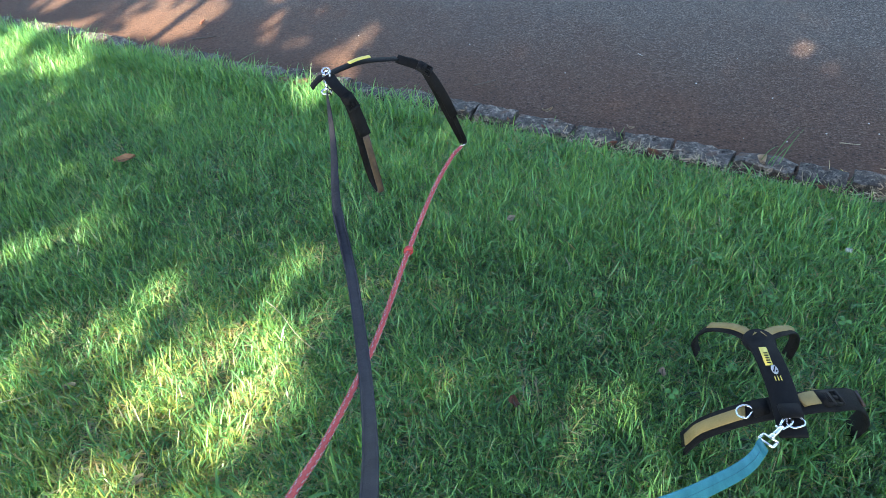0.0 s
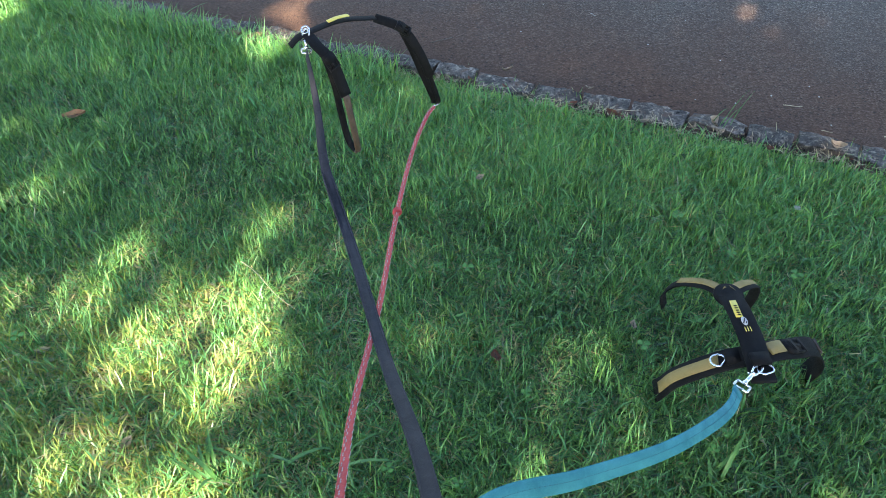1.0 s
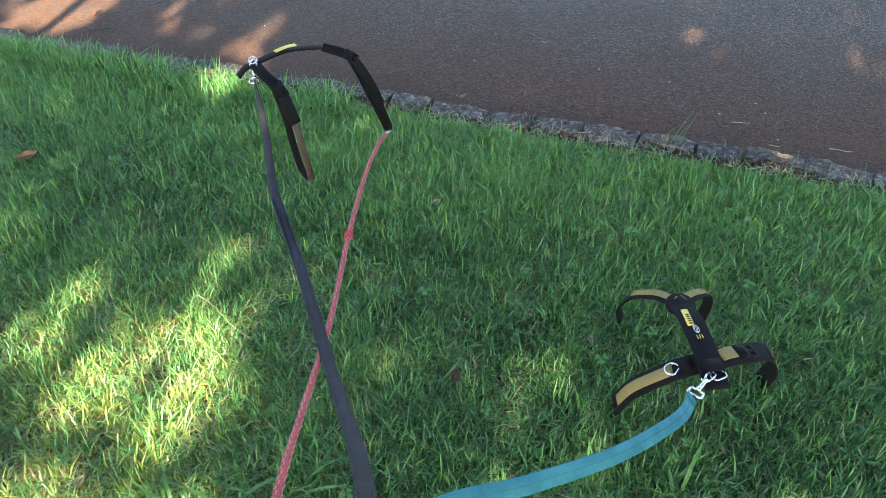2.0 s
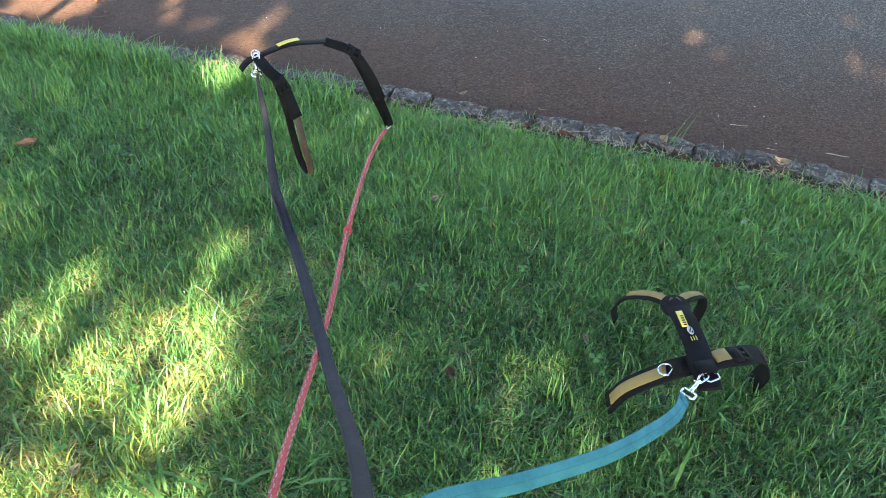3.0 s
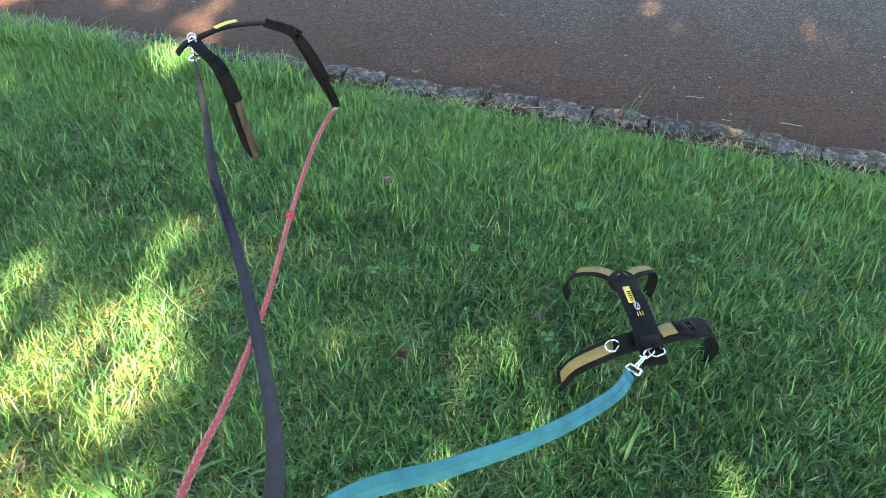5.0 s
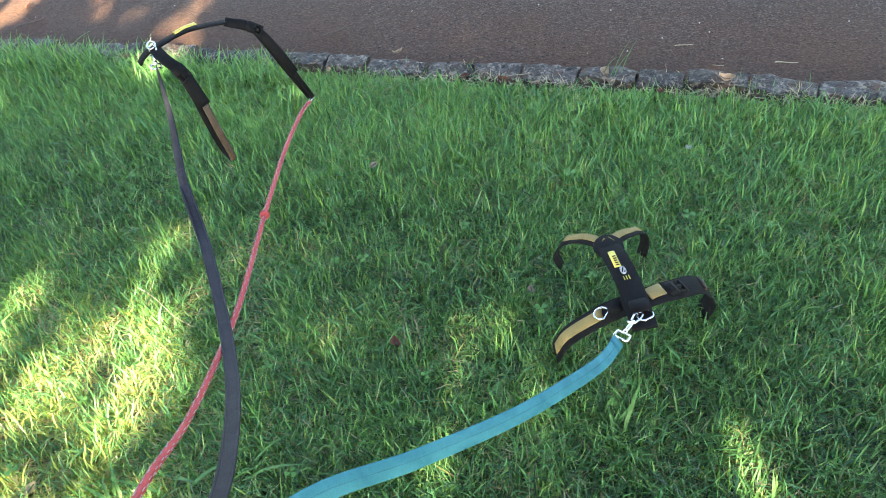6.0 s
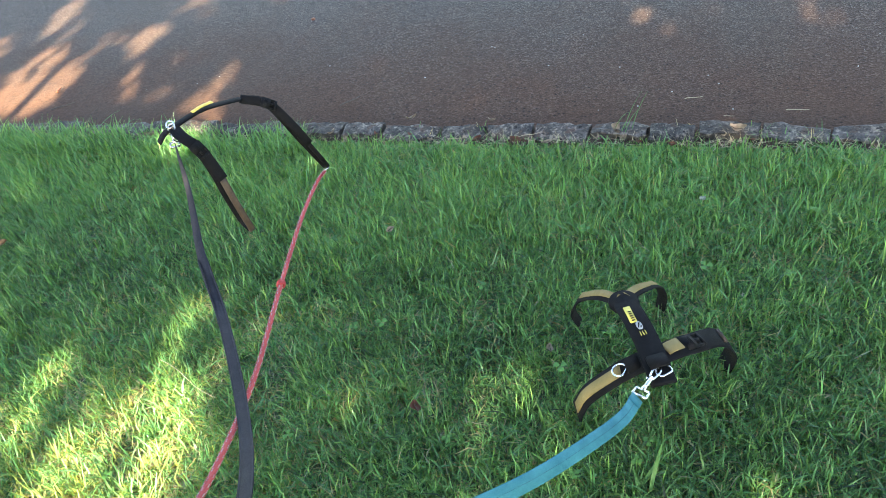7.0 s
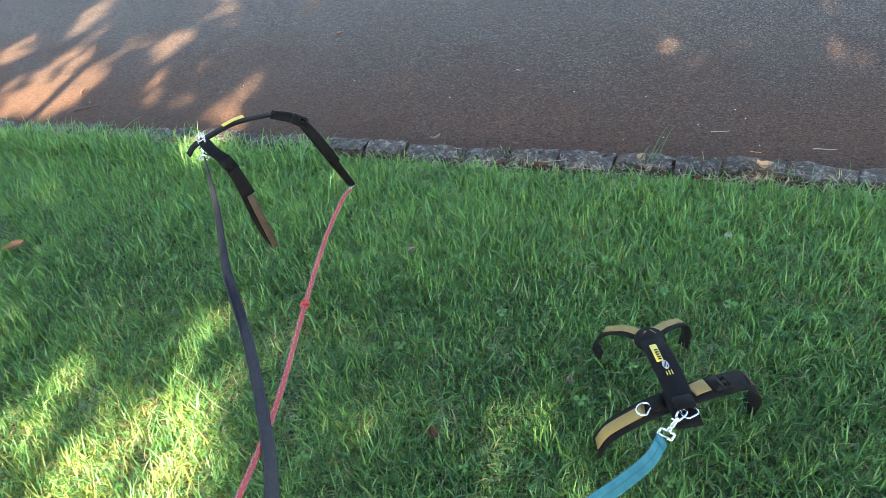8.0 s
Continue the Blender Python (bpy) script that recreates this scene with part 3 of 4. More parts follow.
def tree():
    r = np.random.RandomState(5)
    base = Vector((-0.2, -3.4, 0))
    root = thing("shade_tree", "broad leafy street tree with an airy crown on the verge", "tree", base)
    away = Vector((-SUN_AZ.x, -SUN_AZ.y, 0)) / math.tan(SUN_EL)
    bm = bmesh.new()
    trunk = [Vector((0, 0, -0.1)), Vector((0.03, 0.02, 0.4)), Vector((0.06, 0.0, 1.2)), Vector((0.0, 0.04, 2.2)), Vector((-0.05, 0.05, 3.0))]
    tube(bm, spline(trunk, 5), [0.28 - 0.006 * i for i in range(21)], 12)
    part("trunk", bm, BARK, root)
    # limbs, each named by where its tip throws its shade
    for x, y, z, thick in ((0.95, 0.55, 3.9, 0.09), (2.9, 1.2, 4.1, 0.1), (3.3, 3.5, 4.0, 0.1), (1.1, 5.9, 4.2, 0.09), (-3.0, 4.2, 3.9, 0.06), (4.6, 4.9, 4.4, 0.09), (-1.9, 3.05, 3.8, 0.045), (3.9, 2.6, 4.2, 0.1)):
        bm = bmesh.new()
        start = Vector((-0.04, 0.04, 2.7))
        end = Vector((x, y, z)) - away * z - base
        mid = start.lerp(end, 0.5) + Vector((r.uniform(-.15, .15), r.uniform(-.15, .15), 0.1))
        c = spline([start, mid, end], 8)
        tube(bm, c, [thick * (1 - 0.85 * k / 16) for k in range(17)], 8)
        part("limb", bm, BARK, root)
    n = 60000
    gx, gy = r.uniform(-4.0, 4.8, n), r.uniform(-0.3, 6.9, n)
    dome = np.clip(1 - ((gx - 0.4) / 4.3) ** 2 - ((gy - 3.3) / 3.5) ** 2, 0, 1)
    d = 6.9 - 0.5 * dome + r.uniform(0, 1, n) * (0.9 + 2.2 * dome)
    keep = r.uniform(0, 1, n) >= np.clip(1 + np.log(lit(gx, gy)) / 4.5, 0, 0.99)
    # clumps, so that the crown is uneven
    keep &= r.uniform(0, 1, n) < 0.72 + 0.5 * waves(gx, gy, 31, 1.1)
    # a rounded, ragged outline
    keep &= np.abs((gx - 0.4) / 4.3) ** 3.2 + np.abs((gy - 3.3) / 3.5) ** 3.2 < 0.8 + 0.45 * waves(gx, gy, 33, 1.4)
    gx, gy, d = gx[keep], gy[keep], d[keep]
    n = len(gx)
    c = np.stack([gx, gy, np.zeros(n)], 1) + np.array(TO_SUN)[None] * d[:, None] - np.array(base)[None]
    ang, tip, size = r.uniform(0, 6.283, n), r.normal(0, 0.7, n), r.uniform(0.06, 0.105, n)
    f = np.stack([np.cos(ang) * np.cos(tip), np.sin(ang) * np.cos(tip), np.sin(tip)], 1)
    g = r.normal(0, 1, (n, 3))
    g -= f * (g * f).sum(1)[:, None]
    g /= np.linalg.norm(g, axis=1)[:, None]
    s = size[:, None]
    co = np.stack([c - f * s, c + g * s * 0.55, c + f * s, c - g * s * 0.55], 1)
    me = bpy.data.meshes.new("crown")
    me.from_pydata(co.reshape(-1, 3).tolist(), [], (np.arange(n * 4).reshape(-1, 4)).tolist())
    me.materials.append(CROWN)
    crown = new("crown", me)
    crown.parent = root
    tagged(crown, kind="stuff")


tree()


# added out of view: its thin stem throws the shadow bar across the road
def shade_sapling():
    r = random.Random(9)
    t = thing("shade_sapling", "unseen slender young tree added for the bar of shade its stem throws", "tree", (-2.46, 0.14, 0))
    c = spline([(0, 0, -0.05), (0.01, 0.0, 0.9), (-0.005, 0.01, 1.8), (0.01, 0.0, 2.75)], 6)
    part("stem", tube(bmesh.new(), c, [0.037 - 0.0006 * k for k in range(len(c))], 10), BARK, t)
    bm = bmesh.new()
    for k in range(260):
        p = Vector((r.gauss(0, 0.25), r.gauss(0, 0.25), 3.05 + r.gauss(0, 0.2)))
        f = Vector((r.gauss(0, 1), r.gauss(0, 1), r.gauss(0, 0.6))).normalized() * r.uniform(0.04, 0.07)
        g = f.cross(Vector((r.gauss(0, 1), r.gauss(0, 1), 1))).normalized() * 0.025
        bm.faces.new([bm.verts.new(q) for q in (p - f, p + g, p + f, p - g)])
    part("crown", bm, CROWN, t)
    for k in range(5):
        a = 1.3 * k
        bm = bmesh.new()
        tube(bm, [Vector((0.01, 0, 2.7)), Vector((0.12 * math.cos(a), 0.12 * math.sin(a), 2.9)), Vector((0.26 * math.cos(a), 0.26 * math.sin(a), 3.1 + 0.05 * k))], [0.014, 0.01, 0.005], 6)
        part("limb", bm, BARK, t)


shade_sapling()


# ---- leashes ----
def snap_hook(parent, ring, end, half):
    """Chromed snap hook between a harness ring and the end of a strap."""
    hook = new("snap_hook")
    hook.parent = parent
    hook["label"] = "chromed snap hook"
    ring, end = Vector(ring), Vector(end)
    way = (end - ring).normalized()
    m = frame_at(ring, way, (0, 0, 1))
    span = (end - ring).length
    bm = bmesh.new()
    curve = [m @ Vector(p) for p in ((span * 0.32, -0.0045, 0), (0.006, -0.0075, 0), (-0.004, -0.004, 0), (-0.005, 0.003, 0), (0.004, 0.0075, 0), (span * 0.30, 0.005, 0), (span * 0.42, 0.002, 0))]
    tube(bm, spline(curve, 6), 0.0024, 8)
    part("hook", bm, STEEL, hook)
    bm = bmesh.new()
    tube(bm, [m @ Vector((span * f, 0, 0)) for f in (0.30, 0.33, 0.66, 0.69)], [0.0030, 0.0046, 0.0046, 0.0030], 12)
    block(bm, m @ Matrix.Translation((span * 0.42, -0.0062, 0.001)), 0.005, 0.006, 0.004, 0.001)
    part("barrel", bm, STEEL, hook)
    bm = bmesh.new()
    tube(bm, [m @ Vector((span * f, 0, 0)) for f in (0.69, 0.72, 0.80, 0.85)], [0.0032, 0.0058, 0.0058, 0.004], 12)
    part("swivel", bm, STEEL, hook)
    bm = bmesh.new()
    box = [(span * 0.84, -half, 0), (span * 0.84, half, 0), (span * 1.06, half, 0), (span * 1.06, -half, 0), (span * 0.84, -half, 0)]
    for p, q in zip(box, box[1:]):
        tube(bm, [m @ Vector(p), m @ Vector(q)], 0.0026, 8)
    part("strap_loop", bm, STEEL, hook)
    return hook


def violet_leash():
    pts = [(-0.130, 1.845, 0.565), (-0.112, 1.70, 0.515), (-0.095, 1.50, 0.47), (-0.048, 1.27, 0.465), (0.002, 0.95, 0.52), (0.040, 0.67, 0.68), (0.05, 0.45, 0.84), (0.06, 0.15, 1.02)]
    across = [(0.2, 0.1, 1), (0.7, 0.1, 0.7), (1, 0.1, 0.3), (1, 0.1, 0), (1, 0.05, 0), (1, 0, 0.05), (1, 0, 0), (1, 0, 0)]
    t = thing("violet_leash", "faded violet nylon webbing leash clipped to a harness", "leash")
    part("webbing", band(bmesh.new(), pts, across, 0.021, 0.0026, 14), PURPLE, t)
    for side in (-1, 1):
        edge = [Vector(p) + Vector((0.0093 * side, 0, 0.0)) for p in pts[2:]]
        part("hem", band(bmesh.new(), edge, across[2:], 0.003, 0.0036, 14), PURPLE, t)
    snap_hook(t, (-0.127, 1.876, 0.602), (-0.130, 1.846, 0.566), 0.011)


def red_leash():
    pts = [(0.180, 1.985, 0.296), (0.153, 1.915, 0.310), (0.104, 1.74, 0.335), (0.048, 1.45, 0.385), (0.0, 1.12, 0.46), (-0.04, 0.84, 0.57), (-0.045, 0.66, 0.70), (-0.045, 0.45, 0.84), (-0.03, 0.15, 1.02)]
    t = thing("red_rope_leash", "red braided rope leash with grey flecks and a knot", "leash")
    c = spline(pts, 16)
    rope = part("rope", tube(bmesh.new(), c, 0.0052, 12, True), ROPE, t)
    # paired pale flecks woven in at even steps
    bm, run, due, k = bmesh.new(), 0.0, 0.01, 0
    for i in range(1, len(c) - 1):
        a, b = c[i - 1], c[i]
        seg, way = (b - a).length, (b - a).normalized()
        while due < run + seg:
            p = a + way * (due - run)
            up = (Vector((0, -0.45, 0.9)) - way * way.dot(Vector((0, -0.45, 0.9)))).normalized()
            side = way.cross(up)
            for q in range(8):
                ang = 6.28319 * q / 8 + 0.35 * (k % 2)
                o = up * math.cos(ang) + side * math.sin(ang)
                if q % 2 == 0:
                    for off in (-0.0017, 0.0017):
                        block(bm, frame_at(p + o * 0.0052 + way * off * 1.6, way + side * 0.25, o), 0.0030, 0.0011, 0.0008)
            due += 0.0135
            k += 1
        run += seg
    part("fleck", bm, GREY, t, "grey reflective flecks")
    bm = bmesh.new()
    p, way = c[48], (c[49] - c[47]).normalized()
    m = frame_at(p, (1, 0, 0.1), way)
    for dz, rad in ((-0.004, 0.0085), (0.004, 0.0090)):
        ring_mesh(bm, m @ Matrix.Translation((0, 0, dz)) @ pose(0, 0, 0, 14, 8, 0), rad * 0.72, 0.0042, 0, 16, 8)
    part("knot", bm, ROPE, t, "tight overhand knot in red rope")


def teal_leash():
    pts = [(0.668, 0.998, 0.247), (0.61, 0.925, 0.305), (0.525, 0.845, 0.385), (0.40, 0.755, 0.475), (0.25, 0.68, 0.56), (0.11, 0.61, 0.65), (0.0, 0.45, 0.78), (-0.03, 0.15, 1.0)]
    across = [(-0.45, 0.6, 0.55), (-0.4, 0.6, 0.6), (-0.35, 0.6, 0.7), (-0.2, 0.6, 0.75), (-0.1, 0.65, 0.7), (0, 0.7, 0.6), (0.2, 0.6, 0.4), (0.4, 0.6, 0.3)]
    t = thing("teal_leash", "teal nylon webbing leash with a dark stitched centre line", "leash")
    part("webbing", band(bmesh.new(), pts, across, 0.026, 0.0024, 14), TEAL, t)
    c, w = spline(pts, 40), spline(across, 40)
    bm = bmesh.new()
    for i in range(1, len(c) - 1):
        way = (c[i + 1] - c[i - 1]).normalized()
        u = way.cross(w[i]).normalized()
        u = -u if u.z < 0 else u
        block(bm, frame_at(c[i] + u * 0.0012, way, u), 0.0026, 0.0007, 0.0006)
    part("stitching", bm, TEAL_THREAD, t, "dark stitched line")
    bm = bmesh.new()
    block(bm, frame_at(c[8], (c[9] - c[7]), (c[9] - c[7]).cross(w[8])), 0.03, 0.0262, 0.0052, 0.001)
    part("sewn_fold", bm, TEAL, t)
    snap_hook(t, (0.732, 1.048, 0.243), (0.676, 1.004, 0.246), 0.014)


violet_leash()
red_leash()
teal_leash()


# ---- harnesses ----
def buckle(parent, p, along, up, long_side=0.04, wide=0.032):
    m = frame_at(p, along, up)
    b = new("buckle")
    b.parent = parent
    b["label"] = "black plastic side-release buckle"
    bm = bmesh.new()
    block(bm, m @ Matrix.Translation((-long_side * 0.2, 0, 0.004)), long_side * 0.6, wide, 0.008, 0.002)
    part("socket", bm, PLASTIC, b)
    bm = bmesh.new()
    for x, y, sx, sy in ((0.14, 0.42, 0.34, 0.14), (0.14, -0.42, 0.34, 0.14), (0.36, 0, 0.12, 0.96), (0.14, 0, 0.3, 0.22)):
        block(bm, m @ Matrix.Translation((long_side * x * 1.25, wide * y, 0.004)), long_side * sx * 1.3, wide * sy, 0.006, 0.0012)
    part("prong", bm, PLASTIC, b)
    bm = bmesh.new()
    for i in (-1, 0, 1):
        block(bm, m @ Matrix.Translation((-long_side * (0.2 + 0.09 * i), 0, 0.0085)), 0.0016, wide * 0.7, 0.0016)
    part("grip_rib", bm, PLASTIC, b)
    return b


def black_tan_harness():
    h = thing("padded_harness", "black padded nylon harness with tan webbing and steel rings", "harness", (0, 0, 0))
    ax = Vector((0.06, 1, 0.02)).normalized()
    girth = [(0.60, 1.175, 0.012), (0.598, 1.150, 0.06), (0.617, 1.130, 0.125), (0.680, 1.100, 0.203), (0.738, 1.085, 0.236), (0.79, 1.092, 0.233), (0.83, 1.102, 0.220), (0.905, 1.130, 0.178), (0.955, 1.155, 0.09), (0.955, 1.175, 0.012)]
    part("girth_strap", band(bmesh.new(), girth, [ax] * 10, 0.050, 0.006, 8), BLACK, h)
    part("tan_panel", band(bmesh.new(), girth[1:4], [ax] * 3, 0.026, 0.003, 8, 0.006), TAN, h, "tan webbing panel")
    part("tan_panel", band(bmesh.new(), [(0.768, 1.090, 0.239), (0.785, 1.094, 0.239), (0.803, 1.098, 0.236)], [ax] * 3, 0.03, 0.003, 4, 0.003), TAN, h, "tan webbing panel")
    back = [(0.745, 1.248, 0.243), (0.744, 1.19, 0.252), (0.742, 1.12, 0.248), (0.736, 1.06, 0.240), (0.732, 1.018, 0.232)]
    side = (1, -0.04, 0.02)
    part("back_strap", band(bmesh.new(), back, [side] * 5, 0.052, 0.006, 8), BLACK, h)
    bm = bmesh.new()
    block(bm, frame_at((0.740, 1.066, 0.247), side, (0, 0.12, 1)), 0.040, 0.034, 0.010, 0.003)
    part("ring_tab", bm, BLACK, h)
    bm = bmesh.new()
    bmesh.ops.create_cone(bm, cap_ends=True, segments=20, radius1=0.034, radius2=0.031, depth=0.009, matrix=frame_at((0.746, 1.243, 0.243), (1, 0, 0), (0, -0.05, 1)))
    bmesh.ops.bevel(bm, geom=[e for e in bm.edges if len(e.link_faces) == 2 and e.calc_face_angle(0) > 0.7], offset=0.002, segments=2, affect="EDGES")
    part("shoulder_pad", bm, BLACK, h)
    # yoke over the shoulders
    for name, pts in (("yoke_strap", [(0.735, 1.252, 0.243), (0.712, 1.30, 0.222), (0.690, 1.362, 0.165), (0.680, 1.40, 0.09), (0.70, 1.42, 0.02)]),
                      ("yoke_strap", [(0.76, 1.252, 0.243), (0.80, 1.28, 0.225), (0.86, 1.33, 0.17), (0.895, 1.37, 0.09), (0.90, 1.39, 0.02)])):
        out = [Vector((0.75, 0.75, 0.1)) if pts[0][0] < 0.74 else Vector((-0.6, 0.8, 0.1))] * 5
        part(name, band(bmesh.new(), pts, out, 0.026, 0.005, 8), BLACK, h)
        part("tan_panel", band(bmesh.new(), [Vector(p) + out[0] * 0.006 for p in pts[:3]], out[:3], 0.018, 0.003, 8, 0.004), TAN, h, "tan webbing panel")
    # name patch: a yellow plate with a dark wordless mark, an emblem and print lines
    up = (0.0, 0.05, 1)
    way = Vector((0.05, 1, 0.03))
    bm = bmesh.new()
    block(bm, frame_at((0.738, 1.192, 0.2562), way, up), 0.046, 0.0145, 0.0016, 0.0005)
    patch = part("name_patch", bm, YELLOW, h, "yellow woven name patch")
    for i in range(5):
        bm = bmesh.new()
        block(bm, frame_at(Vector((0.739, 1.187, 0.2572)) + way * (0.0062 * (i - 2)), way, up), 0.0022, 0.0074, 0.0012)
        part("mark", bm, BLACK, patch)
    bm = bmesh.new()
    bmesh.ops.create_uvsphere(bm, u_segments=12, v_segments=6, radius=1, matrix=frame_at((0.743, 1.158, 0.2555), way, up) @ Matrix.Diagonal((0.012, 0.0065, 0.0012, 1)))
    emblem = part("emblem", bm, GREY, h, "grey oval emblem")
    for dx, dy, ln in ((0.004, 0.001, 0.006), (-0.002, -0.002, 0.008), (-0.005, 0.002, 0.005)):
        bm = bmesh.new()
        block(bm, frame_at(Vector((0.743 + dy, 1.158 + dx, 0.2567)), way + Vector((0.5, 0, 0)), up), ln, 0.0022, 0.0012)
        part("mark", bm, BLACK, emblem)
    for i in range(3):
        bm = bmesh.new()
        block(bm, frame_at((0.737 + 0.0055 * i, 1.137, 0.2545), way, up), 0.011, 0.0014, 0.0012)
        part("print_line", bm, YELLOW, h, "yellow printed line")
    for p, x, z in (((0.742, 1.042, 0.242), (1, 0.25, 0), (0, 0.2, 1)), ((0.674, 1.098, 0.211), (0.7, 0.6, 0.1), (-0.5, -0.2, 0.8))):
        bm = bmesh.new()
        ring_mesh(bm, frame_at(p, x, z), 0.0155, 0.0022, 0.25)
        part("d_ring", bm, STEEL, h, "steel D-ring")
    bm = bmesh.new()
    block(bm, frame_at((0.700, 1.095, 0.222), (0.75, -0.1, 0.35), (-0.4, 0, 0.9)), 0.03, 0.034, 0.008, 0.002)
    part("ring_tab", bm, BLACK, h)
    buckle(h, (0.832, 1.103, 0.222), (0.95, 0.22, -0.25), (0.25, 0, 1), 0.046, 0.036)
    bm = bmesh.new()
    block(bm, frame_at((0.918, 1.137, 0.172), (0.4, 0.1, -0.6), (0.7, 0, 0.5)), 0.012, 0.034, 0.006, 0.001)
    part("strap_keeper", bm, BROWN, h, "tan keeper loop")


def grey_black_harness():
    h = thing("walking_harness", "black nylon harness with worn brown lining held up by its leash", "harness", (0, 0, 0))
    n = Vector((0.448, -0.894, 0))
    ax = Vector((0.894, 0.448, 0))

    def far(p, s):
        return Vector(p) - n * (0.5 * s)
    top = Vector((-0.126, 1.881, 0.596))
    near = [((-0.103, 1.837, 0.586), 0.05), ((-0.071, 1.808, 0.555), 0.09), ((-0.047, 1.788, 0.475), 0.12), ((-0.040, 1.786, 0.402), 0.125), ((-0.034, 1.803, 0.306), 0.11)]
    bottom = Vector((-0.04, 1.828, 0.282))
    loop = [top] + [Vector(p) for p, _ in near] + [bottom] + [far(p, s) for p, s in near[::-1]] + [top]
    part("girth_strap", band(bmesh.new(), loop[:4], [ax] * 4, 0.029, 0.005, 8), BLACK, h)
    part("leather_sleeve", band(bmesh.new(), loop[3:7], [ax] * 4, 0.017, 0.005, 8), BROWN, h, "worn brown leather sleeve")
    part("girth_strap", band(bmesh.new(), loop[6:], [ax] * (len(loop) - 6), 0.018, 0.005, 8), BLACK, h)
    ctop = Vector((0.039, 1.964, 0.582))
    cn = [((0.104, 1.929, 0.564), 0.06), ((0.143, 1.904, 0.509), 0.10), ((0.168, 1.918, 0.432), 0.10), ((0.192, 1.968, 0.325), 0.06)]
    front = Vector((0.185, 2.02, 0.29))
    chest = [ctop] + [Vector(p) for p, _ in cn] + [front]
    chest_w = [Vector((0.7, 0.4, 0.5))] * 3 + [Vector((0.9, 0.3, 0.1))] * 3
    part("chest_strap", band(bmesh.new(), chest[:4], chest_w[:4], 0.023, 0.005, 8), BLACK, h)
    part("chest_strap", band(bmesh.new(), chest[3:], chest_w[3:], 0.012, 0.005, 8), BLACK, h)
    other = [front] + [far(p, s) for p, s in cn[::-1]] + [ctop]
    part("chest_strap", band(bmesh.new(), other, chest_w[::-1], 0.018, 0.005, 8), BLACK, h)
    part("back_strap", band(bmesh.new(), [(-0.168, 1.868, 0.572), (-0.15, 1.874, 0.588), top, (-0.05, 1.925, 0.600), ctop], [n] * 5, 0.024, 0.004, 8), BLACK, h)
    part("name_patch", band(bmesh.new(), [(-0.075, 1.911, 0.604), (-0.05, 1.925, 0.606), (-0.025, 1.937, 0.604)], [n] * 3, 0.014, 0.002, 4, 0.003), YELLOW, h, "yellow woven name patch")
    buckle(h, (-0.074, 1.808, 0.557), (0.45, -0.35, -0.75), (0.45, -0.75, 0.6), 0.04, 0.032)
    buckle(h, (0.104, 1.925, 0.566), (0.75, -0.1, -0.5), (0.3, -0.6, 0.75), 0.038, 0.028)
    bm = bmesh.new()
    ring_mesh(bm, frame_at((-0.127, 1.874, 0.608), (0.9, 0.4, 0.2), (0.3, -0.5, 0.8)), 0.0095, 0.0018, 0.2)
    part("d_ring", bm, STEEL, h, "steel D-ring")
    bm = bmesh.new()
    ring_mesh(bm, frame_at((0.186, 1.985, 0.300), (0.5, -0.3, 0.5), (0.6, -0.6, 0)), 0.009, 0.002)
    part("chest_ring", bm, STEEL, h, "small steel ring")


black_tan_harness()
grey_black_harness()


# ---- small things on the grass ----
def curled_leaf(label, p, size, mat, turn, curl=0.5, narrow=0.5, tilt=0.0):
    bm = bmesh.new()
    rows = []
    for i in range(9):
        t = i / 8
        w = size * narrow * math.sin(3.14159 * min(1, t * 0.96 + 0.03)) ** 0.8
        x = (t - 0.5) * size
        z = curl * size * (t - 0.5) ** 2
        rows.append([bm.verts.new((x, w * (j / 2 - 1) * 0.5 * (1 + 0.14 * math.sin(7 * t + j)), z + 0.16 * size * abs(j / 2 - 1) ** 2 + 0.02 * size * math.sin(9 * t + 2 * j))) for j in range(5)])
    for a, b in zip(rows, rows[1:]):
        for j in range(4):
            bm.faces.new((a[j], a[j + 1], b[j + 1], b[j]))
    bmesh.ops.solidify(bm, geom=bm.faces[:], thickness=0.0008)
    t = thing("dead_leaf", label, "leaf", p, "fallen leaves")
    t.matrix_basis = pose(*p, tilt, 0, turn)
    part("blade", bm, mat, t)
    bm = bmesh.new()
    tube(bm, [Vector((-0.5 * size, 0, curl * size * 0.25)), Vector((-0.2 * size, 0, 0.004)), Vector((0.3 * size, 0, 0.004))], [0.0012, 0.001, 0.0006], 5)
    part("stalk", bm, TWIG, t)


curled_leaf("small rust-brown dead leaf lying in the turf", (0.249, 1.303, 0.034), 0.035, LEAF_RUST, 100, 0.6, 0.75, 25)
curled_leaf("pinkish tan dead leaf caught in the grass", (0.31, 1.976, 0.04), 0.03, LEAF_TAN, 30, 0.5, 0.6, 20)
curled_leaf("orange-brown dead leaf lying on the grass", (-0.996, 2.497, 0.04), 0.075, LEAF_ORANGE, 15, 0.4, 0.4, 25)
curled_leaf("pale dry leaf wedged between kerb stones", (1.109, 2.176, 0.03), 0.045, LEAF_TAN, 60, 1.1, 0.8, 40)
curled_leaf("pale curled dry leaf on the kerb", (1.437, 1.985, 0.036), 0.05, LEAF_TAN, -35, 1.3, 0.6, 15)
curled_leaf("small tan leaf curled on the kerb edge", (0.50, 2.585, 0.034), 0.04, LEAF_TAN, 10, 1.2, 0.4)
curled_leaf("small pale leaf on the kerb edge", (0.76, 2.425, 0.034), 0.028, LEAF_TAN, -30, 1.2, 0.35)
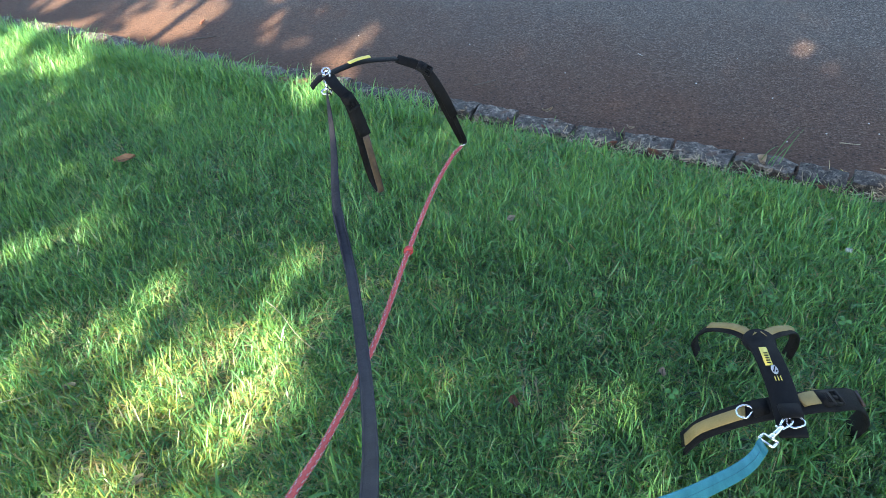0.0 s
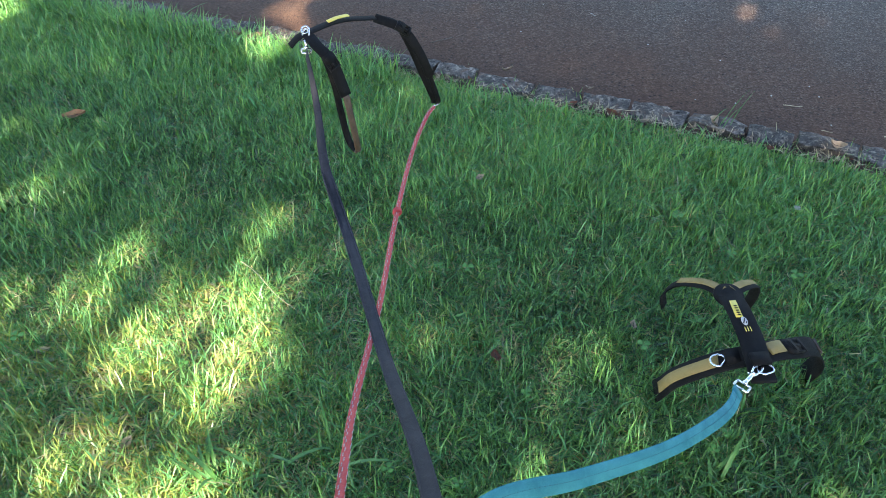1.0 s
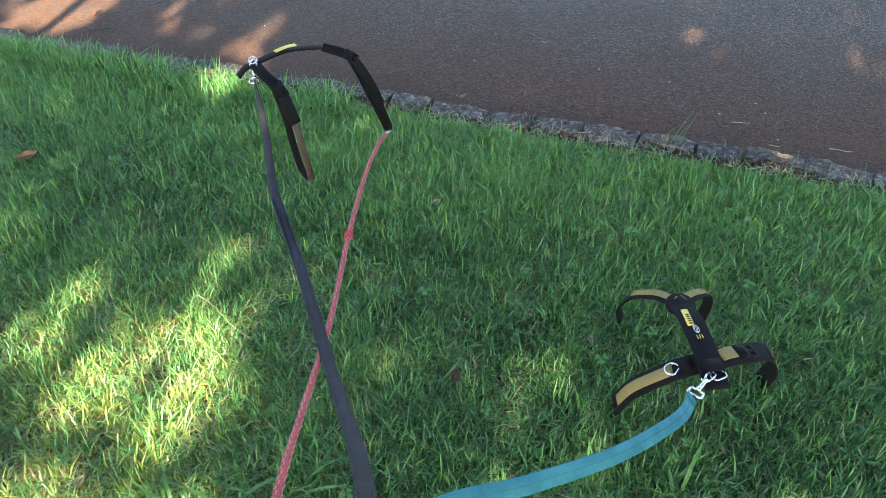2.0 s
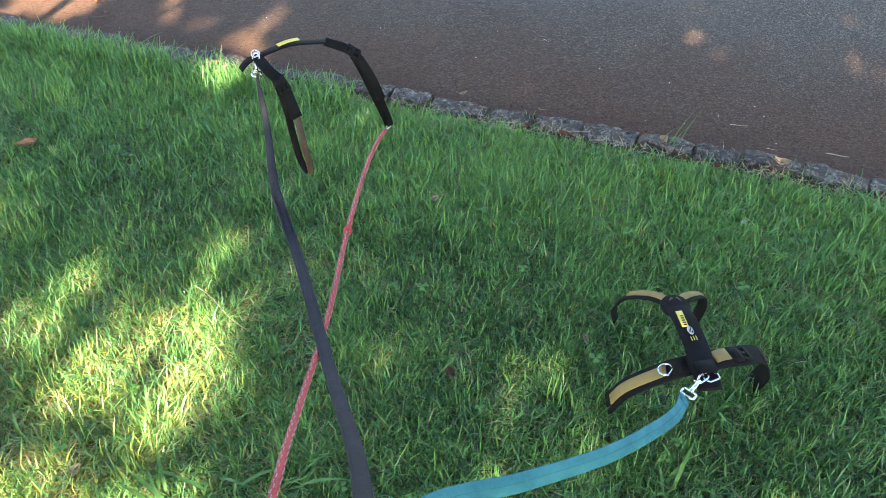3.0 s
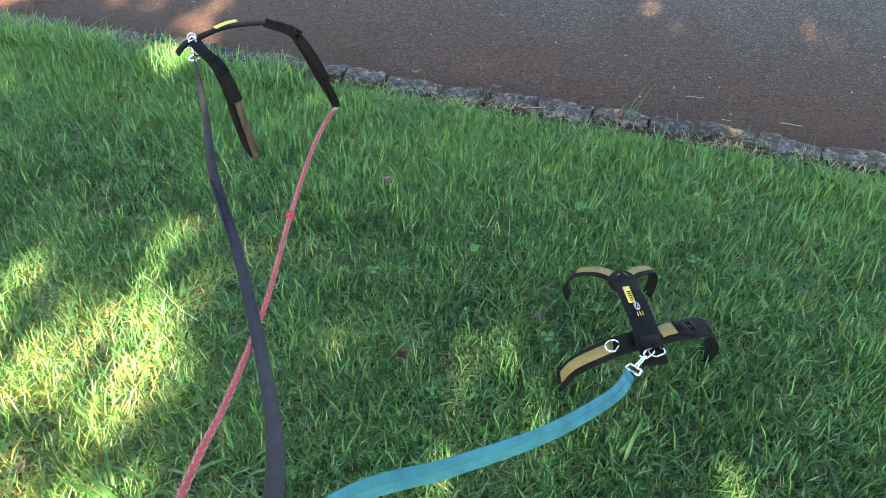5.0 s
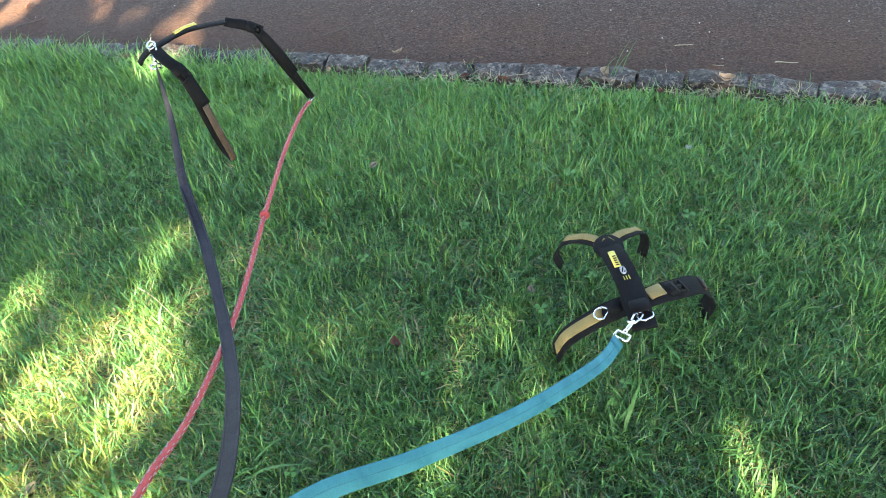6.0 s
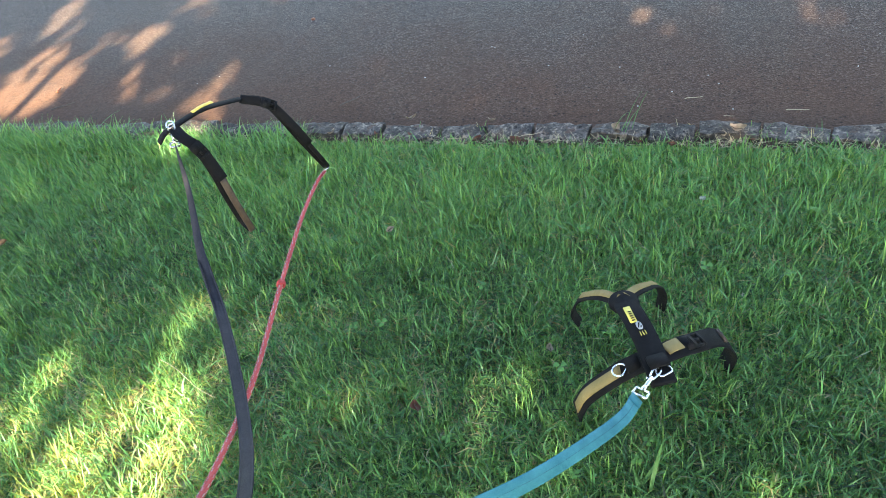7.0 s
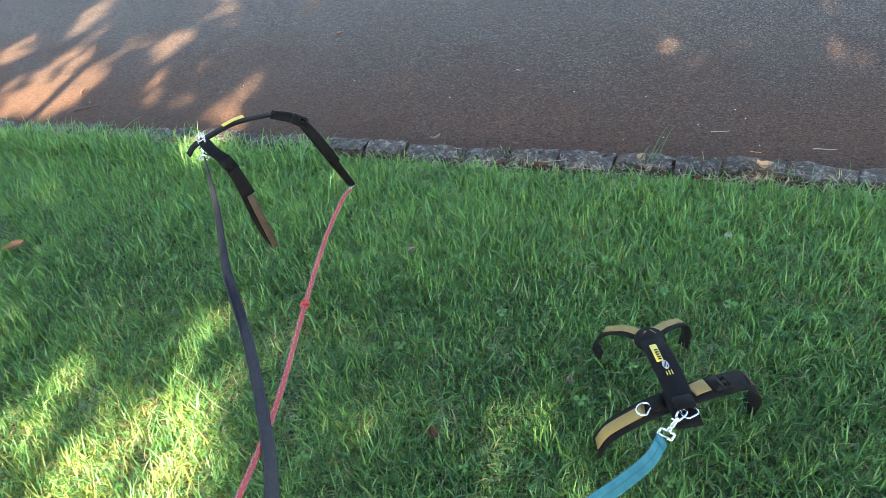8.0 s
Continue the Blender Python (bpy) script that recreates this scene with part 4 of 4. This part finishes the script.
curled_leaf("brown dead leaf at the foot of the kerb", (0.80, 2.27, 0.03), 0.045, LEAF_RUST, -50, 0.6, 0.5, 20)
curled_leaf("brown dead leaf at the foot of the kerb", (0.68, 2.34, 0.03), 0.04, LEAF_RUST, 20, 0.6, 0.5, 10)
for dx, dy, size, turn in ((0, 0, 0.085, 20), (0.06, -0.025, 0.06, 70), (-0.07, 0.035, 0.07, -30), (0.12, -0.07, 0.05, 110), (-0.02, -0.03, 0.05, 150)):
    curled_leaf("broken tan dead leaf heaped against the kerb", (-0.43 + dx, 2.985 + dy, 0.025), size * 0.8, LEAF_TAN if size < 0.065 else LEAF_BROWN, turn, 0.7, 0.5, 20)
curled_leaf("greyish tan dead leaf resting in the turf", (-0.587, 1.179, 0.02), 0.034, STRAW, 60, 0.5, 0.6, 15)
curled_leaf("greyish tan dead leaf resting in the turf", (-0.84, 1.47, 0.02), 0.036, STRAW, 10, 0.5, 0.5, 10)
curled_leaf("tan dead leaf resting in the turf", (0.60, 1.36, 0.03), 0.028, LEAF_TAN, 80, 0.5, 0.6, 20)


def stick(name, label, cat, p, turn, length, rad, mat, bend=0.06, rise=0.0, group="twigs"):
    bm = bmesh.new()
    c = [Vector(((k / 6 - 0.5) * length, bend * length * math.sin(k * 1.1), rise * length * k / 6)) for k in range(7)]
    tube(bm, c, [rad * (1 - 0.08 * k) for k in range(7)], 6)
    ob = new(name, mesh_of(name, bm, mat))
    ob.matrix_basis = pose(*p, 0, 0, turn)
    return tagged(ob, label, cat, group)


for i in range(16):
    q = KM @ Vector((-0.35 + 0.105 * i + random.uniform(-0.04, 0.04), random.uniform(-0.135, -0.07), 0.03))
    curled_leaf("crumbled brown leaf litter along the kerb", tuple(q), random.uniform(0.014, 0.032), random.choice((LEAF_RUST, LEAF_TAN, LEAF_TAN)), random.uniform(0, 360), 0.9, 0.55, random.uniform(-20, 30))
R = -0.012
for x, y, turn, length, rad, mat in ((1.447, 2.29, -18, 0.062, 0.0016, STRAW), (1.69, 2.06, -28, 0.07, 0.002, STRAW), (1.49, 2.13, -30, 0.035, 0.0012, STRAW),
                                     (0.94, 3.05, -60, 0.03, 0.001, CHIP), (0.30, 2.93, 20, 0.09, 0.003, TWIG), (-0.97, 3.62, 5, 0.11, 0.004, TWIG)):
    stick("twig", "dry pale twig lying on the asphalt" if mat is not TWIG else "dark twig lying on the asphalt", "twig", (x, y, R), turn, length, rad, mat, 0.02)
stick("bark_stub", "short brown stub of bark lying on the road", "stub", (-1.013, 3.80, R + 0.006), 75, 0.042, 0.007, LEAF_RUST, 0.02, 0.04)
stick("straw", "long dry straw lying on the turf", "straw", (-0.30, 1.60, 0.05), -52, 0.24, 0.0012, STRAW, 0.02, -0.02, "straws")
stick("straw", "long dry straw lying on the turf", "straw", (-0.95, 1.42, 0.045), 20, 0.16, 0.0012, STRAW, 0.03, 0.02, "straws")
stick("straw", "dry straw lying by the kerb", "straw", (0.62, 2.38, 0.03), -25, 0.07, 0.0012, STRAW, 0.02, 0.05, "straws")
stick("straw", "dry straw lying by the kerb", "straw", (0.85, 2.28, 0.03), -10, 0.08, 0.0012, STRAW, 0.05, 0.05, "straws")
for i in range(26):
    u = -1.4 + 0.13 * i + random.uniform(-0.08, 0.08)
    p = KM @ Vector((u, -0.12 + random.uniform(-0.03, 0.03), 0.022))
    stick("straw", "dry straw caught along the kerb stones", "straw", p, random.uniform(-70, 20), random.uniform(0.025, 0.06), 0.0007, STRAW, 0.05, random.uniform(0, 0.2), "straws")


def pebble(p, size, mat, label):
    bm = bmesh.new()
    bmesh.ops.create_icosphere(bm, subdivisions=1, radius=size)
    for v in bm.verts:
        v.co *= 1 + 0.3 * noise.noise(v.co * 300 + Vector(p) * 9)
        v.co.z *= 0.6
    ob = new("pebble", mesh_of("pebble", bm, mat, False))
    ob.matrix_basis = pose(*p, 0, 0, random.uniform(0, 360))
    tagged(ob, label, "pebble", "grit on the road")


for x, y in ((0.241, 3.845), (1.52, 2.16), (1.56, 2.33), (1.40, 2.36), (2.0, 2.2), (0.62, 2.95)):
    pebble((x, y, R + 0.001), 0.0032 if (x, y) != (0.241, 3.845) else 0.012, LEAF_RUST if y > 3.5 else CHIP, "pale grit pebble on the asphalt")
for i in range(60):
    p = KM @ Vector((random.uniform(-1.9, 2.2), 0.05 + 1.9 * random.random() ** 1.5, R + 0.001))
    pebble(p, random.uniform(0.0015, 0.0035), random.choice((CHIP, CHIP, TWIG)), "tiny grit on the asphalt")


def clover(p, size, turn, leaves=3):
    t = thing("clover", "small three-leaved clover growing in the turf", "clover", p, "clover in the turf")
    t.matrix_basis = pose(*p, 0, 0, turn)
    bm = bmesh.new()
    tube(bm, [Vector((0, 0, -0.03)), Vector((0.002, 0, -0.01)), Vector((0, 0, 0.004))], 0.0009, 5)
    part("stem", bm, CLOVER, t)
    for k in range(leaves):
        a = 6.28319 * k / leaves
        bm = bmesh.new()
        mid = [bm.verts.new((size * f * math.cos(a), size * f * math.sin(a), 0.004 + 0.003 * math.sin(f * 3))) for f in (0.05, 0.45, 0.92)]
        for s in (-1, 1):
            pts = []
            for f, w in ((0.25, 0.22), (0.6, 0.42), (0.9, 0.40), (1.02, 0.18)):
                pts.append(bm.verts.new((size * (f * math.cos(a) - s * w * math.sin(a)), size * (f * math.sin(a) + s * w * math.cos(a)), 0.004 + 0.3 * size * w)))
            bm.faces.new((mid[0], pts[0], pts[1], mid[1]))
            bm.faces.new((mid[1], pts[1], pts[2], mid[2]))
            bm.faces.new((mid[2], pts[2], pts[3]))
        bmesh.ops.recalc_face_normals(bm, faces=bm.faces)
        part("leaflet", bm, CLOVER, t)


clover((0.221, 1.581, 0.058), 0.016, 20)
for x, y in ((0.75, 1.34), (0.70, 1.02), (0.66, 0.99), (0.53, 1.0), (0.60, 1.28), (0.15, 1.60), (-0.62, 1.22), (-0.48, 1.36), (0.50, 1.62), (1.05, 1.45), (1.22, 1.35), (0.92, 1.55),
             (0.12, 0.98), (-0.02, 1.03), (0.44, 1.88), (1.30, 1.6), (-0.9, 1.5), (-0.05, 1.32), (0.30, 1.18), (0.83, 1.72), (-0.42, 2.2), (-0.7, 2.4)):
    clover((x, y, 0.045 + random.uniform(0, 0.01)), random.uniform(0.011, 0.017), random.uniform(0, 120))


def tuft(p, blades_n, length, width, spread, label, face=None):
    t = thing("grass_tuft", label, "grass tuft", p, "broad grass tufts")
    for k in range(blades_n):
        a = (face + random.uniform(-0.5, 0.5)) if face is not None else random.uniform(0, 6.28319)
        ln, w = length * random.uniform(0.45, 1.05), width * random.uniform(0.55, 0.95)
        lean, curl = spread * random.uniform(0.2, 1.6), random.uniform(0.04, 0.30)
        off = Vector((random.uniform(-0.03, 0.03), random.uniform(-0.03, 0.03)))
        pts, x, z, ang = [], 0.0, -0.01, lean * 0.6
        for i in range(8):
            pts.append((x, z))
            x, z, ang = x + math.sin(ang) * ln / 7, z + math.cos(ang) * ln / 7, ang + curl
        bm, rows = bmesh.new(), []
        for i, (x, z) in enumerate(pts):
            h = w * 0.5 * (0.7 + 0.6 * i / 7 if i < 3 else 1.0 - ((i - 2) / 5.2) ** 2)
            cx, cy = off.x + math.cos(a) * x, off.y + math.sin(a) * x
            rows.append([bm.verts.new((cx + math.sin(a) * h * s, cy - math.cos(a) * h * s, z - (0.25 * h if s == 0 else 0))) for s in (-1, 0, 1)])
        for q, r2 in zip(rows, rows[1:]):
            bm.faces.new((q[0], q[1], r2[1], r2[0]))
            bm.faces.new((q[1], q[2], r2[2], r2[1]))
        part("blade", bm, TUFT, t)


tuft((1.12, 2.17, 0.0), 5, 0.19, 0.0042, 0.35, "tall fine grass tuft growing at the kerb", 0.3)
tuft((-0.38, 1.08, 0.0), 7, 0.16, 0.011, 0.9, "broad-bladed grass tuft in the sun")
tuft((-0.27, 1.10, 0.0), 5, 0.17, 0.011, 0.8, "broad-bladed grass tuft in the turf")
tuft((-0.14, 1.09, 0.0), 5, 0.17, 0.009, 1.0, "broad-bladed grass tuft in the turf")
tuft((-0.45, 1.30, 0.0), 6, 0.13, 0.008, 0.7, "broad-bladed grass tuft in the sun")
tuft((0.66, 0.95, 0.0), 4, 0.15, 0.010, 1.0, "broad-bladed grass tuft in the turf")
tuft((0.48, 1.95, 0.0), 5, 0.13, 0.008, 0.6, "broad-bladed grass tuft in the turf")
tuft((0.82, 1.75, 0.0), 9, 0.16, 0.007, 0.6, "tall grass tuft in the turf")
tuft((0.70, 1.88, 0.0), 8, 0.15, 0.006, 0.6, "tall grass tuft in the turf")
tuft((0.36, 2.32, 0.0), 8, 0.13, 0.006, 0.7, "tall grass tuft near the kerb")
tuft((-0.62, 3.05, 0.0), 12, 0.17, 0.006, 0.7, "tall grass tuft growing by the kerb")
tuft((-0.80, 3.16, 0.0), 12, 0.18, 0.006, 0.8, "tall grass tuft growing by the kerb")
tuft((-0.48, 2.98, 0.0), 10, 0.16, 0.006, 0.7, "tall grass tuft growing by the kerb")
tuft((1.62, 1.72, 0.0), 10, 0.14, 0.006, 0.6, "tall grass tuft growing by the kerb")
tuft((-1.25, 3.35, 0.0), 10, 0.15, 0.006, 0.7, "tall grass tuft growing by the kerb")
tuft((-0.95, 2.25, 0.0), 8, 0.15, 0.007, 0.6, "tall grass tuft in the turf")
for x, y, ln in ((0.62, 1.80, 0.14), (0.75, 1.97, 0.15), (0.93, 1.86, 0.15), (0.58, 2.03, 0.12), (1.02, 1.70, 0.13), (0.28, 2.05, 0.12), (0.84, 2.02, 0.12)):
    tuft((x, y, 0.0), 9, ln, 0.0055, 0.75, "leaning tuft of longer grass in the turf")
tuft((1.35, 1.55, 0.0), 8, 0.13, 0.006, 0.6, "tall grass tuft in the turf")

bm = bmesh.new()
for k in range(9):
    m = pose(0, 0, 0.0, 0, 20 + 8 * (k % 3), 40 * k)
    bmesh.ops.create_uvsphere(bm, u_segments=8, v_segments=4, radius=1, matrix=m @ Matrix.Translation((0.006, 0, 0)) @ Matrix.Diagonal((0.006, 0.003, 0.0015, 1)))
flower = new("flower_head", mesh_of("flower_head", bm, FLUFF))
flower.matrix_basis = pose(1.177, 1.71, 0.052)
tagged(flower, "small faded white flower head in the turf", "flower")


# ---- kerb of basalt stones ----
def kerb():
    root = tagged(new("kerb"), "low kerb of rough dark basalt stones set end to end", "kerb", kind="structure")
    root.matrix_basis = KM
    kinds = []
    for k in range(9):
        bm = bmesh.new()
        bmesh.ops.create_cube(bm, size=1.0, matrix=Matrix.Diagonal((1, 0.096, 0.11, 1)))
        bmesh.ops.subdivide_edges(bm, edges=[e for e in bm.edges if abs(e.verts[0].co.x - e.verts[1].co.x) > 0.5], cuts=6, use_grid_fill=True)
        bmesh.ops.subdivide_edges(bm, edges=[e for e in bm.edges if abs(e.verts[0].co.y - e.verts[1].co.y) > 0.05], cuts=3, use_grid_fill=True)
        for v in bm.verts:
            q = Vector((v.co.x * 2.6 + 7.7 * k, v.co.y * 18, v.co.z * 14))
            q2 = Vector((v.co.x * 9 + 3.1 * k, v.co.y * 50, v.co.z * 40))
            edge = (abs(v.co.x) > 0.49) + (abs(v.co.y) > 0.047) + (abs(v.co.z) > 0.054)
            if edge >= 2:
                v.co.y *= 0.90
                v.co.z *= 0.90
                v.co.x *= 0.965
            v.co += Vector((0.05 * noise.noise(q), 0.015 * noise.noise(q + Vector((9, 0, 0))) + 0.007 * noise.noise(q2), 0.009 * noise.noise(q + Vector((0, 9, 0))) + 0.008 * noise.noise(q2)))
        kinds.append(mesh_of("stone", bm, STONE, False))
    u = -9.0
    rr = random.Random(4)
    while u < 9.0:
        ln = rr.uniform(0.13, 0.225)
        ob = new("stone", rr.choice(kinds))
        ob.parent = root
        ob.matrix_basis = pose(u + ln / 2, -0.045 + rr.uniform(-0.008, 0.008), -0.029 + rr.uniform(-0.009, 0.009), rr.uniform(-7, 7), rr.uniform(-3, 3), rr.uniform(-5, 5)) @ Matrix.Diagonal((ln, 1, 1, 1))
        u += ln + rr.uniform(-0.006, 0.010)
    # earth that fills the joints
    bm = bmesh.new()
    us = [-9 + 0.03 * i for i in range(601)]
    rows = [[bm.verts.new((x, v, z + 0.010 * noise.noise(Vector((x * 16, v * 30, 0))))) for x in us] for v, z in ((VERGE - 0.01, 0.002), (-0.075, 0.009), (-0.035, 0.003), (-0.006, -0.012), (0.016, -0.032))]
    for a, b in zip(rows, rows[1:]):
        for i in range(len(us) - 1):
            bm.faces.new((a[i], a[i + 1], b[i + 1], b[i]))
    part("joint_earth", bm, EARTH, root, "red-brown earth and litter in the joints")


kerb()
